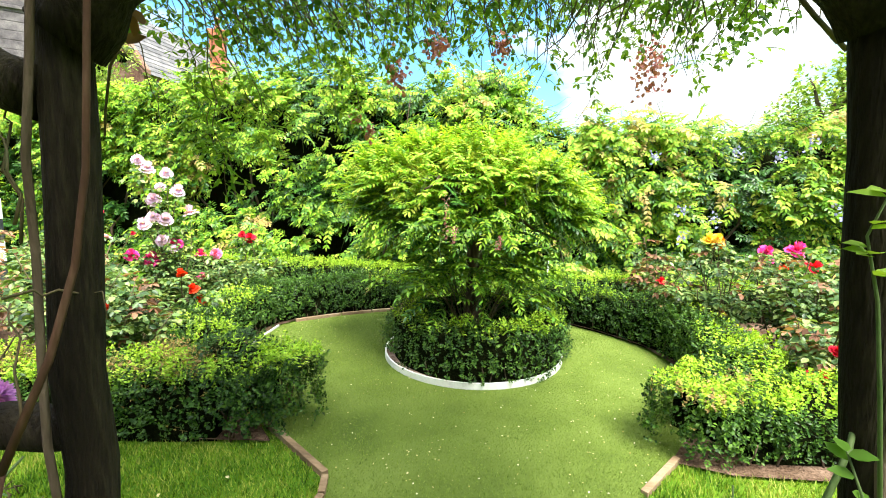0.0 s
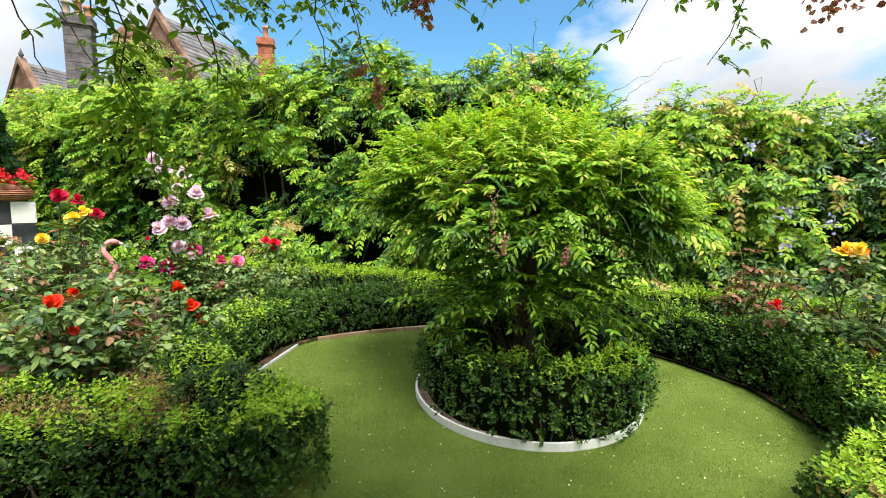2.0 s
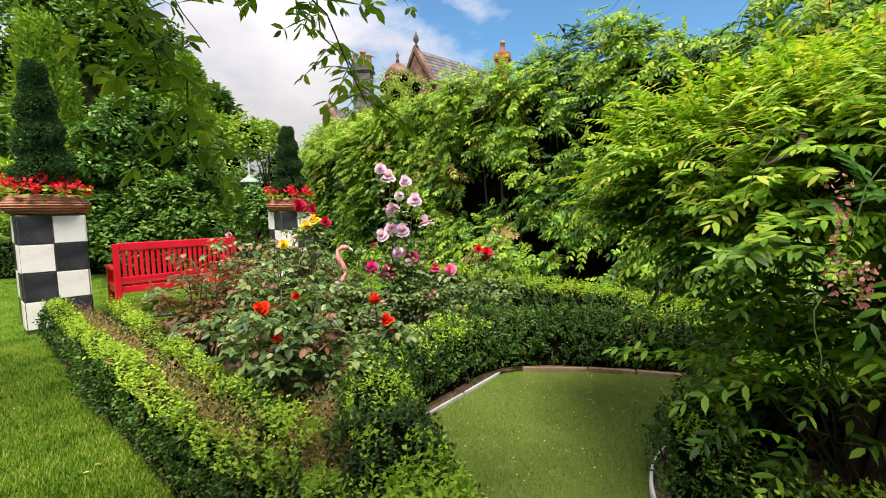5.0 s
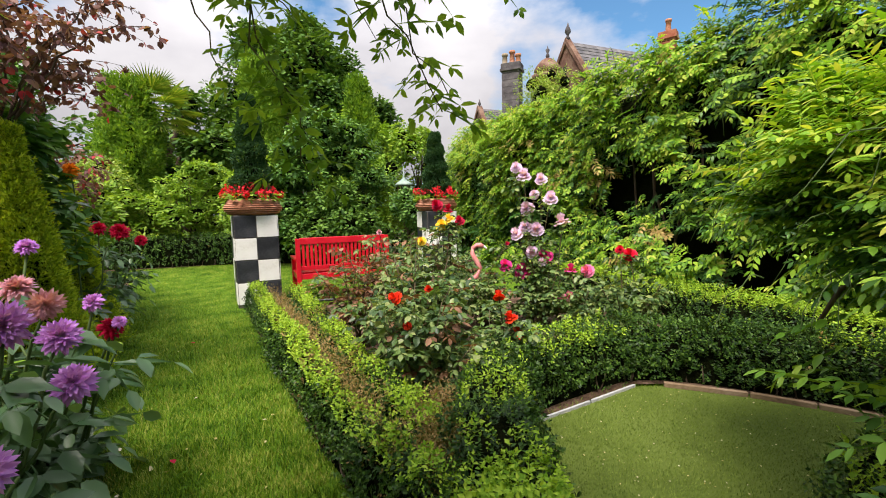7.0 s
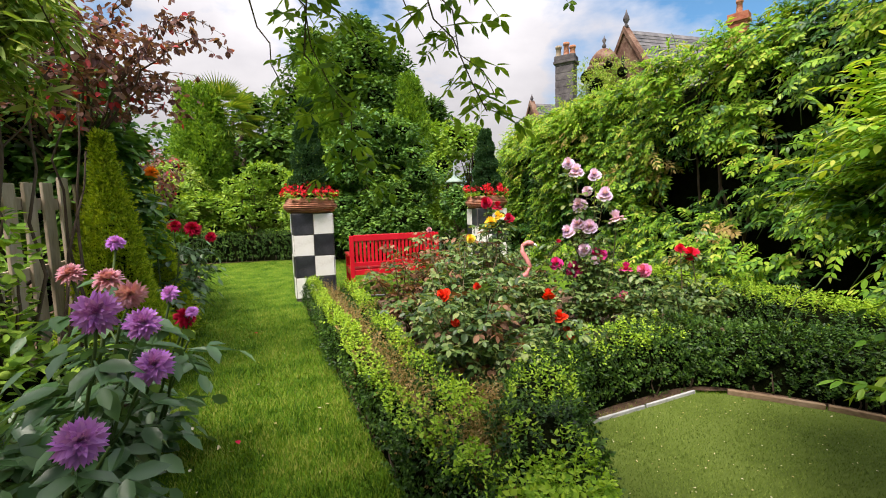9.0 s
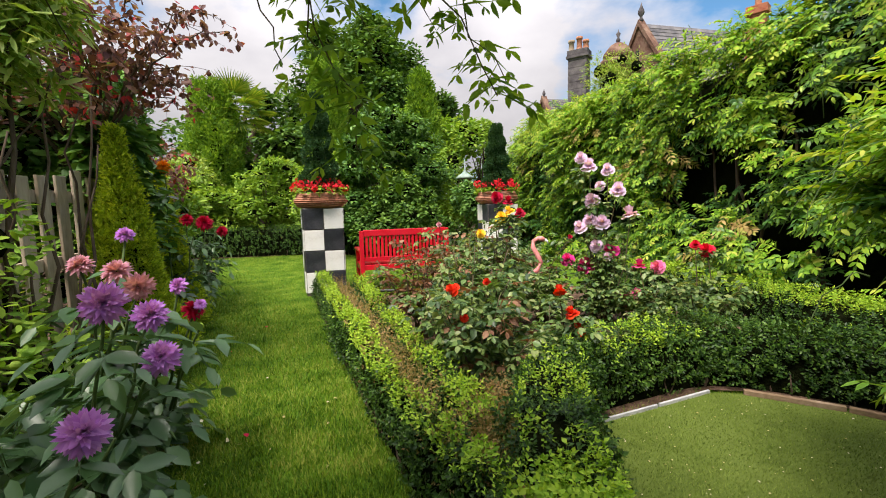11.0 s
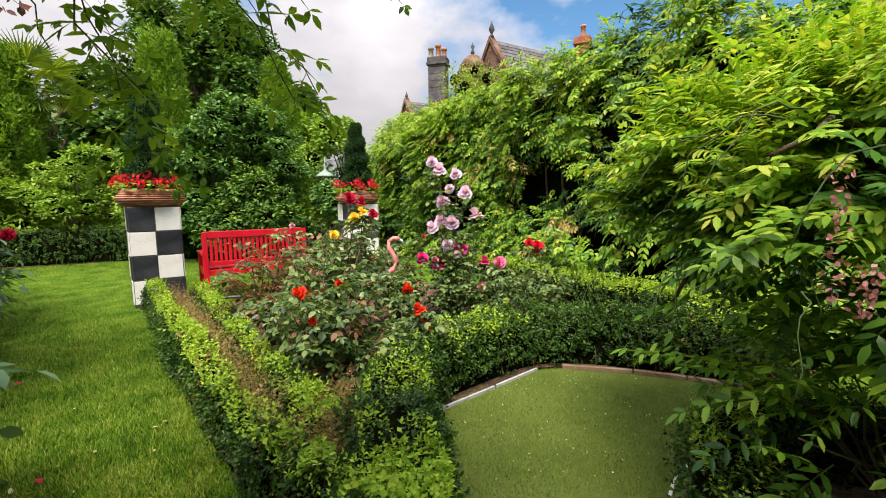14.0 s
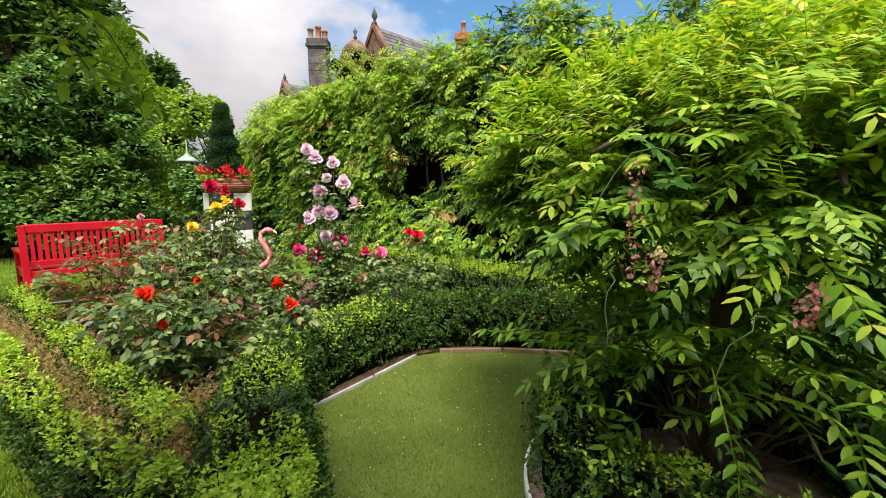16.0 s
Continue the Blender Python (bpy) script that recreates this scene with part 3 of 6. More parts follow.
BED_L = [(-0.55, 3.66), (-2.0, 3.36), (-4.0, 3.05), (-5.6, 2.84), (-5.7, 5.2), (-4.6, 7.6), (-0.6, 7.5), (-0.6, 6.73), (-1.07, 6.42), (-1.36, 6.20), (-1.72, 5.83), (-1.81, 5.60), (-1.73, 5.13), (-1.65, 4.61), (-1.30, 4.3)]
BED_R = [(1.62, 4.0), (2.03, 4.7), (2.11, 5.35), (1.91, 5.94), (1.53, 6.33), (0.98, 6.71), (0.9, 7.5), (6.5, 7.6), (6.5, 4.6), (1.9, 3.95)]
for n, poly, lab in (("flower_bed_soil", BED_L, "brown soil of the rose bed inside the box hedge"), ("flower_bed_soil", BED_R, "brown soil of the second rose bed")):
    tagged(part(n, sheet(poly, 0.02), M["soil"]), lab, "soil", kind="structure")
BED_D = [(-0.35, 1.0), (-0.4, 2.25), (-1.0, 2.28), (-2.0, 2.12), (-3.0, 1.75), (-5.5, 1.42), (-9.5, 0.5), (-11.5, -1.0), (-11.5, -6), (-0.35, -6)]
tagged(part("border_soil", sheet(BED_D, 0.015), M["soil"]), "dark soil of the dahlia border beside the lawn", "soil", kind="structure")
BED_F = [(-11.9, -3), (-11.9, 4.5), (-8.6, 7.2), (-8.6, 12), (-30, 12), (-30, -3)]
tagged(part("shrubbery_soil", sheet(BED_F, 0.018), M["soil"]), "shaded soil under the far shrubs", "soil", kind="structure")


def blades(count, x0, x1, y0, y1, height, width, keep, lean=0.5, foot=0.0):
    p = np.stack([RNG.uniform(x0, x1, count), RNG.uniform(y0, y1, count), np.full(count, foot)], 1)
    p = p[keep(p)]
    n = len(p)
    a = RNG.uniform(0, 6.283, n)
    h = height * RNG.uniform(0.5, 1.25, n) * (1 + 0.35 * wave(p, 3.0, 3))
    d = np.stack([np.cos(a), np.sin(a), np.zeros(n)], 1)
    s = np.stack([-np.sin(a), np.cos(a), np.zeros(n)], 1) * (width * RNG.uniform(0.7, 1.3, n))[:, None]
    tip = p + d * (h * RNG.uniform(0.1, lean * 2, n))[:, None] + np.array([0, 0, 1.0]) * h[:, None]
    V = np.stack([p - s, p + s, tip], 1).reshape(-1, 3)
    return V, np.arange(3 * n).reshape(-1, 3)


def on_lawn(p):
    ragged = p + RNG.normal(size=p.shape) * 0.04 + (0.05 * wave(p, 4.0, 17))[:, None]
    return ~inside(p, TURF) & ~inside(ragged, BED_L) & ~inside(p, BED_R) & ~inside(p, BED_D) & ~inside(p, BED_F)


def thinning_lawn(p):
    return on_lawn(p) & (RNG.uniform(size=len(p)) < np.clip(0.13 + 0.87 * np.exp((p[:, 0] + 2.2) / 1.9), 0, 1))


part("lawn_grass", joined([blades(1250000, -12.3, -0.05, -0.6, 6.6, 0.027, 0.0027, thinning_lawn), blades(16000, 1.40, 2.6, 2.9, 4.1, 0.032, 0.0025, on_lawn)]), M["blade"])
tagged(bpy.data.objects["lawn_grass"], "short mown lawn grass with mottled darker patches", "grass", kind="stuff")
part("turf_pile", joined([blades(260000, -1.9, 2.2, 3.0, 6.6, 0.009, 0.0017, lambda p: inside(p, TURF), 0.8, 0.012)]), M["pile"])
tagged(bpy.data.objects["turf_pile"], "short upright fibres of the artificial turf", "turf", kind="stuff")


def litter(name, n, poly, lo, hi, size, label, mat):
    p = np.stack([RNG.uniform(lo[0], hi[0], n), RNG.uniform(lo[1], hi[1], n), np.full(n, 0.022)], 1)
    p = p[inside(p, poly)]
    d = RNG.normal(size=p.shape) * np.array([1, 1, 0.15])
    nn = np.tile([0, 0, 1.0], (len(p), 1)) + RNG.normal(size=p.shape) * 0.25
    sz = size * RNG.uniform(0.5, 1.4, len(p))
    part(name, leaves(p, d, nn, sz, sz * 0.7, True), mat)
    tagged(bpy.data.objects[name], label, "petals", kind="stuff")


litter("fallen_petals", 1500, TURF, (-1.9, 3.0), (2.2, 6.6), 0.0095, "pale petals and bits of leaf strewn over the turf", M["debris"])
LAWN_S = [(-4.5, 2.05), (-0.2, 2.25), (-0.6, 3.5), (-4.5, 2.95)]
litter("petals_on_lawn", 30, LAWN_S, (-4.5, 1.9), (-0.2, 3.5), 0.02, "white petals scattered on the lawn", M["debris"])

DAHLIA_S = [(-2.6, 2.0), (-1.2, 2.35), (-1.3, 2.8), (-2.8, 2.4)]
litter("fallen_dahlia_petals", 16, DAHLIA_S, (-2.8, 2.0), (-1.2, 2.8), 0.04, "white petals fallen beside the dahlias", M["debris"])


# edging boards and kerbs
def board(name, a, b, thick, z0, z1, mat, label, cat="edging"):
    a, b = Vector(a), Vector(b)
    ln = (b - a).length
    ang = math.atan2(b.y - a.y, b.x - a.x)
    t = Matrix.Translation((a.x, a.y, 0)) @ Matrix.Rotation(ang, 4, "Z")
    tagged(part(name, box(0, ln, -thick / 2, thick / 2, z0, z1, 0.004, t), mat), label, cat)


for a, b in (((-0.70, 3.84), (-0.11, 3.47)), ((-0.10, 3.45), (-0.055, 3.33)), ((-0.05, 3.32), (-0.05, 0.2))):
    board("timber_edging", a, b, 0.035, -0.04, 0.035, M["timber"], "thin timber board edging the lawn against the turf")
board("timber_edging", (1.66, 4.04), (1.42, 3.70), 0.035, -0.04, 0.03, M["timber"], "worn timber board edging the turf")
for a, b in (((-1.70, 5.80), (-1.34, 6.17)), ((-1.33, 6.18), (-1.05, 6.39)), ((-1.04, 6.40), (-0.50, 6.76))):
    board("timber_edging", a, b, 0.035, -0.04, 0.045, M["timber"], "weathered timber board in front of the box hedge")
for a, b in (((-1.62, 4.60), (-1.70, 5.12)), ((-1.705, 5.14), (-1.78, 5.60))):
    board("metal_edging", a, b, 0.016, -0.02, 0.034, M["grey_edge"], "grey edging strip between turf and box hedge")


# ---- box hedges ----
def resample(pts, step=0.04):
    pts = np.asarray(pts, float)
    for _ in range(3):
        mid = np.empty((2 * len(pts), 2))
        mid[0::2] = pts
        mid[1::2] = pts
        q = [pts[0]]
        for a, b in zip(pts, pts[1:]):
            q += [a * 0.75 + b * 0.25, a * 0.25 + b * 0.75]
        q.append(pts[-1])
        pts = np.array(q)
    ds = np.concatenate([[0], np.cumsum(np.linalg.norm(np.diff(pts, axis=0), axis=1))])
    s = np.arange(0, ds[-1], step)
    return np.stack([np.interp(s, ds, pts[:, 0]), np.interp(s, ds, pts[:, 1])], 1), ds[-1]


def hedge(line, width, height, label, density=1120, new_top=0.55, dry=0.0, seed=1, closed=False, name="box_hedge", shoot=0.055, leaf=0.024, bare=0.0):
    C, total = resample(line)
    tang = unit(np.gradient(C, axis=0))
    side = np.stack([tang[:, 1], -tang[:, 0]], 1)
    hw = width / 2
    per = 2 * height + width
    n = int(density * per * (total + (0 if closed else width)))
    u = RNG.uniform(0, total, n) if closed else RNG.uniform(-hw, total + hw, n)
    v = RNG.uniform(0, per, n)
    i = np.clip((u / total * (len(C) - 1)).round().astype(int), 0, len(C) - 1)
    over = np.where(u < 0, u, np.where(u > total, u - total, 0.0))
    half = hw * np.sqrt(np.maximum(1 - (over / hw) ** 2, 0.02))
    lat = np.where(v < height, -half, np.where(v > height + width, half, (v - height - hw) / hw * half))
    z = np.where(v < height, v, np.where(v > height + width, per - v, height))
    z = z * 0.94 + 0.03
    onside = (v < height) | (v > height + width)
    c = C[i] + tang[i] * over[:, None] + side[i] * lat[:, None]
    p = np.stack([c[:, 0], c[:, 1], z], 1)
    nrm = np.zeros((n, 3))
    nrm[:, :2] = side[i] * (np.sign(lat) * onside)[:, None] + tang[i] * (over / hw)[:, None]
    nrm[:, 2] = np.where(onside, 0.15 + 0.5 * (z / height) ** 3, 1.0)
    nrm = unit(nrm)
    # rounded shoulders and an uneven, clipped face
    sh = np.clip((z - height + 0.10) / 0.10, 0, 1) * np.clip(np.abs(lat) / hw * 2.2 - 1.2, 0, 1)
    p[:, :2] -= side[i] * (np.sign(lat) * sh * 0.05)[:, None]
    p[:, 2] -= sh * 0.035
    rough_face = 0.036 * wave(p, 8, seed) + 0.026 * wave(p, 23, seed + 1)
    p += nrm * (rough_face - 0.035)[:, None]
    flat = p * np.array([1, 1, 0.2])
    p[:, 2] += (0.030 * wave(flat, 11, seed + 3) + 0.020 * wave(flat, 24, seed + 4)) * np.clip(z / height, 0, 1) ** 2 * min(height / 0.4, 1)
    p[:, 2] = np.maximum(p[:, 2], 0.02)
    keep = wave(p, 14, seed + 5) > -0.95 + bare * 1.2
    keep &= ~(onside & (z < 0.09) & (RNG.uniform(size=n) < 0.5))
    p, nrm, onside, z = p[keep], nrm[keep], onside[keep], z[keep]
    n = len(p)
    d = unit(nrm * 0.5 + np.array([0, 0, 0.75]) + RNG.normal(size=(n, 3)) * 0.36)
    ref = unit(nrm * 1.0 + np.array([0, 0, 0.5]) + RNG.normal(size=(n, 3)) * 0.28)
    ln = shoot * RNG.uniform(0.6, 1.35, n)
    # light new shoots stand in clumps along the top and carry top light too
    amount = np.where(onside, 0.04 + 0.6 * new_top * (z / height) ** 5, 0.95 * new_top + 0.05)
    young = RNG.uniform(size=n) * 0.5 + 0.5 * (0.5 - 0.6 * wave(p, 15, seed + 9)) < amount
    p[:, 2] += np.where(young & ~onside, RNG.uniform(0, 0.028, n), 0)
    withered = (wave(p, 6.5, seed + 12) + RNG.normal(size=n) * 0.25) > 1.25 - 1.1 * dry
    h = thing(name, label, "hedge", (float(C[len(C) // 2, 0]), float(C[len(C) // 2, 1]), 0))
    for nm, sel, m in (("foliage", ~young & ~withered, M["box_old"]), ("new_growth", young & ~withered, M["box_new_lit"]), ("withered_leaves", withered, M["box_dry"])):
        if sel.sum() < 5:
            continue
        k = 1.0 if nm != "new_growth" else 1.15
        part(nm, pinnate(p[sel], d[sel], ref[sel], ln[sel] * k, 3, leaf, leaf * 0.62, 0.0, 50, False, 0.15, 0.24, 0.0012), m, h)
    # near-black body behind the leaves, standing in for the hedge's inner shade
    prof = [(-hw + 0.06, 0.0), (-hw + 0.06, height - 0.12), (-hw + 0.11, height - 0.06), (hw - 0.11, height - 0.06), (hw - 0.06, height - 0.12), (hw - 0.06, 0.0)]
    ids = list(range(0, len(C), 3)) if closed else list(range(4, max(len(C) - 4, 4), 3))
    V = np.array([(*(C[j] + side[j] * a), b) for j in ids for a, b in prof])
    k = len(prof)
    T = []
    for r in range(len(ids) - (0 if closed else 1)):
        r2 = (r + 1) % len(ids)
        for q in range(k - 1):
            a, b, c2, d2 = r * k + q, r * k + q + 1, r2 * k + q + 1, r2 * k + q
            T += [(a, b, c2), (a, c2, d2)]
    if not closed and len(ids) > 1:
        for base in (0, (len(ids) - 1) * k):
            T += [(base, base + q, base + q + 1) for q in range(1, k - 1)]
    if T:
        part("inner_shade", (V, np.array(T)), M["core"], h, "near-black body standing in for inner shade")
    # bare stems at the foot
    st = []
    for _ in range(int(total * 9)):
        j = RNG.integers(0, len(C))
        o = C[j] + side[j] * RNG.choice([-1, 1]) * (hw - 0.05)
        st.append(tube(bend((*o, 0.0), (o[0] + RNG.normal() * 0.03, o[1] + RNG.normal() * 0.03, 0.16), 0, 4, 0.008), 0.007, 0.004, 5))
    if st:
        part("bare_wood", joined(st), M["bark"], h, kind="stuff")
    return h


hedge([(-0.72, 3.70), (-1.3, 3.53), (-2.46, 3.35), (-3.87, 3.13), (-5.5, 2.93)], 0.21, 0.40, "clipped box hedge with light new shoots along the lawn", new_top=0.62, dry=0.2, seed=3)
hedge([(-1.34, 3.80), (-1.7, 3.76), (-2.4, 3.68), (-4.0, 3.53), (-5.2, 3.41)], 0.21, 0.36, "thin patchy box hedge with dry brown gaps in the rose bed", new_top=0.62, dry=0.45, seed=23, bare=0.15)
hedge([(-0.70, 3.90), (-0.98, 4.02), (-1.42, 4.22), (-1.82, 4.46), (-1.93, 4.85), (-1.98, 5.2), (-2.05, 5.66), (-1.86, 6.04), (-1.50, 6.38), (-1.18, 6.62), (-0.72, 6.94)], 0.44, 0.42, "dark green clipped box hedge curving round the turf", seed=41, new_top=0.3)
hedge([(-4.7, 7.20), (-3.4, 7.28), (-2.2, 7.32), (-0.75, 7.36)], 0.42, 0.44, "fresh light green box hedge under the wisteria", seed=57, new_top=0.9, density=800)
hedge([(0.75, 7.04), (1.28, 6.74), (1.80, 6.36), (2.17, 5.92), (2.31, 5.4), (2.24, 4.95)], 0.44, 0.42, "clipped box hedge curving round the turf by the second rose bed", seed=63, new_top=0.3)
hedge([(1.78, 4.18), (2.05, 4.5), (2.3, 4.85)], 0.50, 0.37, "box hedge corner with yellowed leaves beside the turf", seed=77, new_top=0.5, dry=0.25)
hedge([(1.85, 4.22), (2.6, 4.36), (3.6, 4.55), (5.0, 4.8)], 0.46, 0.37, "clipped box hedge in front of the second rose bed", seed=79, new_top=0.6, dry=0.15)
hedge([(1.2, 7.42), (2.4, 7.30), (4.0, 7.25)], 0.4, 0.42, "light green box hedge at the foot of the wisteria", seed=83, new_top=0.85, density=700)
def dead_patch(line, count, label):
    C, total = resample(line)
    t = thing("dead_hedge_twigs", label, "twigs", (float(C[0, 0]), float(C[0, 1]), 0))
    j = RNG.integers(0, len(C), count)
    p = np.stack([C[j, 0] + RNG.normal(size=count) * 0.05, C[j, 1] + RNG.normal(size=count) * 0.05, RNG.uniform(0.06, 0.39, count)], 1)
    d = unit(RNG.normal(size=(count, 3)) * np.array([1, 1, 0.4]) + np.array([0, 0, 0.8]))
    part("foliage", pinnate(p, d, unit(RNG.normal(size=(count, 3))), 0.085, 2, 0.020, 0.009, 0.0, 40, False, 0.4, 0.3, 0.0016), M["box_dry"], t, "brown dead twigs")


dead_patch([(-1.0, 3.66), (-1.7, 3.57), (-2.6, 3.47), (-3.9, 3.28), (-5.2, 3.12)], 3600, "brown dead twigs in the gap between the box hedges")
dead_patch([(-1.10, 3.78), (-1.3, 3.86), (-1.55, 3.98)], 1100, "brown dead twigs inside the hedge corner")
# the untidy end with bare stems
h_end = hedge([(-0.52, 3.86), (-0.62, 3.92)], 0.36, 0.44, "straggly yellowing end bush of the box hedge", seed=91, new_top=0.6, dry=0.5, bare=0.2)

# ---- round planter ----
PC, PR = (0.34, 5.385), 0.79


def ring_wall(r0, r1, z0, z1, seg=72):
    return lathe([(r0, z0), (r1, z0), (r1, z1), (r0, z1), (r0, z0)], seg, (*PC, 0))


planter = thing("round_planter", "round bed edged with a white strip and filled with pinkish gravel", "planter", (*PC, 0))
bmr = bmesh.new()
rings = []
for r, z in ((PR - 0.014, -0.01), (PR, -0.01), (PR, 0.062), (PR - 0.014, 0.062)):
    rings.append([bmr.verts.new((PC[0] + r * math.cos(2 * math.pi * j / 90), PC[1] + r * math.sin(2 * math.pi * j / 90), z)) for j in range(90)])
for a, b in zip(rings, rings[1:] + rings[:1]):
    for j in range(90):
        bmr.faces.new((a[j], a[(j + 1) % 90], b[(j + 1) % 90], b[j]))
part("edging_strip", bmr, M["white_edge"], planter, "white plastic edging strip")
part("gravel", sheet([(PC[0] + 0.782 * math.cos(t * 0.0873), PC[1] + 0.782 * math.sin(t * 0.0873)) for t in range(72)], 0.035), M["gravel"], planter, "pinkish gravel")
ringline = [(PC[0] + 0.035 + 0.655 * math.cos(t), PC[1] + 0.03 + 0.655 * math.sin(t)) for t in np.linspace(0, 2 * math.pi, 40)]
hedge(ringline, 0.32, 0.43, "round clipped dark box hedge inside the white edging", seed=101, new_top=0.5, closed=True, density=900)


# ---- wisteria ----
def wisteria_wall():
    prof_x = [-12.2, -11.2, -10.6, -8, -6, -5, -4.4, -3.7, -3.2, -2.4, -1.8, -1.15, -0.55, 0.1, 0.5, 0.85, 1.2, 1.95, 3.0, 3.6, 4.0, 5.5, 8]
    prof_h = [0.8, 3.0, 3.35, 3.30, 3.25, 3.28, 3.30, 3.42, 3.52, 3.52, 3.30, 3.0, 3.25, 3.32, 3.10, 2.65, 2.5, 2.5, 2.42, 2.35, 2.5, 2.45, 2.45]
    m, per_tip = 2100, 11
    x = RNG.uniform(-11.3, 7.0, m)
    H = np.interp(x, prof_x, prof_h)
    w = RNG.uniform(0, 1, m)
    v = np.where(w < 0.76, w / 0.76, 1.0)
    top = w >= 0.76
    back = np.where(top, (w - 0.76) / 0.24, 0.0)
    q = np.stack([x, v * H, back * 1.2], 1)
    bulge = 0.32 * wave(q, 1.7, 11) + 0.22 * wave(q, 4.2, 12)
    y = 7.96 - bulge + back * 1.2 + 0.35 * np.clip(v - 0.75, 0, 1) * 2
    z = 0.15 + v * (H - 0.15) + np.where(top, 0.10 * wave(q, 3.0, 14) - 0.25 * back ** 2, 0.0)
    tip = np.stack([x, y, z], 1)
    keep = ~((bulge < -0.16) & ~top & (RNG.uniform(size=m) < 0.75))
    # hollows where the old stems show
    for hx, hz, wide, high in ((-4.15, 1.80, 0.55, 0.36), (-4.6, 1.42, 0.55, 0.25), (-3.62, 1.50, 0.42, 0.26), (-3.05, 2.22, 0.40, 0.24), (-2.35, 2.35, 0.50, 0.26), (-2.3, 0.75, 0.55, 0.30),
                               (-5.6, 1.1, 0.4, 0.2), (-6.6, 1.7, 0.45, 0.2), (2.58, 1.90, 0.30, 0.18), (1.7, 1.3, 0.3, 0.2), (3.3, 1.2, 0.3, 0.18), (-1.4, 1.5, 0.35, 0.3)):
        keep &= ~((((x - hx) / wide) ** 2 + ((z - hz) / high) ** 2 < 1) & ~top)
    i = np.repeat(np.nonzero(keep)[0], per_tip)
    n = len(i)
    top, v, bulge = top[i], v[i], bulge[i]
    axis = unit(np.array([0, -1.0, 0.0]) * np.where(top, 0.35, 0.9)[:, None] + np.array([0, 0, 1.0]) * np.where(top, 0.9, 0.30)[:, None])
    back_on = RNG.uniform(0, 0.24, n)
    d = unit(axis * 0.50 + RNG.normal(size=(n, 3)) * np.array([0.72, 0.35, 0.40]) + DOWN * np.where(top, 0.05, 0.28)[:, None])
    p = tip[i] - axis * back_on[:, None] + RNG.normal(size=(n, 3)) * 0.07
    nn = unit(axis * 0.85 + np.array([0, 0, 0.55]) + RNG.normal(size=(n, 3)) * 0.22)
    ln = RNG.uniform(0.17, 0.31, n)
    # tone follows height, bulge and depth: light and shade put into leaf colour
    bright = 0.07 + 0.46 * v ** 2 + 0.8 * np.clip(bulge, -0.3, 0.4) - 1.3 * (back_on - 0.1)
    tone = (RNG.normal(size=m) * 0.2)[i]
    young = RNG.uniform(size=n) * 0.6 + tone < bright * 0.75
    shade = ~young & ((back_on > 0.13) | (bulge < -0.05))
    dryer = (RNG.uniform(size=m) < 0.014 + 0.06 * (x > 1.0))[i] & (RNG.uniform(size=n) < 0.8)
    w_t = thing("wisteria_hedge", "tall overgrown wisteria hedge with bright young outer leaves and shade-dark hollows", "hedge", (-2, 8.2, 0))
    for nm, sel, mat in (("foliage", ~young & ~shade & ~dryer, "wist"), ("young_leaves", young & ~dryer, "wist_new_lit"), ("shaded_leaves", shade & ~dryer, "wist_dark"), ("bleached_leaves", dryer, "wist_dry")):
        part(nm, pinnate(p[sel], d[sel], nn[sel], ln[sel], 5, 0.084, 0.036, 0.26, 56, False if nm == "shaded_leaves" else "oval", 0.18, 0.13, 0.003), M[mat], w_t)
    # near-black body in place of the deep shade inside the wisteria
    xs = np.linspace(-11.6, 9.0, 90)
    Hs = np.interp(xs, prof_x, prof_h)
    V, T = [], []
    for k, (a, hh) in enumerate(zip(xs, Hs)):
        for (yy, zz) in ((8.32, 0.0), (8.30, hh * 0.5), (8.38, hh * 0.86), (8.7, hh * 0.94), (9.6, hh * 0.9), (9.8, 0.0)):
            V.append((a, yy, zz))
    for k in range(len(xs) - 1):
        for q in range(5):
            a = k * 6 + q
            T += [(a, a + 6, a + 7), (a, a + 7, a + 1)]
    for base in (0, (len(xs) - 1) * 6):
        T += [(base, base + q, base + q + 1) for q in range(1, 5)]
    part("inner_shade", (np.array(V), np.array(T)), M["core"], w_t, "near-black body standing in for shade inside the wisteria")
    # twining stems and loose runners
    st = []
    for _ in range(46):
        x0 = RNG.uniform(-11, 6)
        hh = np.interp(x0, prof_x, prof_h)
        a = np.array([x0, 8.15 + RNG.normal() * 0.1, 0.0])
        b = np.array([x0 + RNG.normal() * 0.8, 8.2 + RNG.normal() * 0.1, hh * 0.9])
        st.append(tube(bend(a, b, 0, 9, 0.06), RNG.uniform(0.012, 0.03), 0.006, 6))
    for q in st:
        part("old_stem", q, M["bark"], w_t, "twisted grey stem")
    run = []
    for _ in range(120):
        x0 = RNG.uniform(-8, 6)
        hh = np.interp(x0, prof_x, prof_h)
        z0 = hh * RNG.uniform(0.55, 1.0)
        a = np.array([x0, 7.8, z0])
        b = a + np.array([RNG.normal() * 0.4, RNG.uniform(-0.4, 0.1), RNG.uniform(-0.1, 0.55)])
        run.append(tube(bend(a, b, RNG.uniform(-0.1, 0.25), 7, 0.02), 0.004, 0.0015, 4))
    for q in run:
        part("runner", q, M["stem"], w_t)
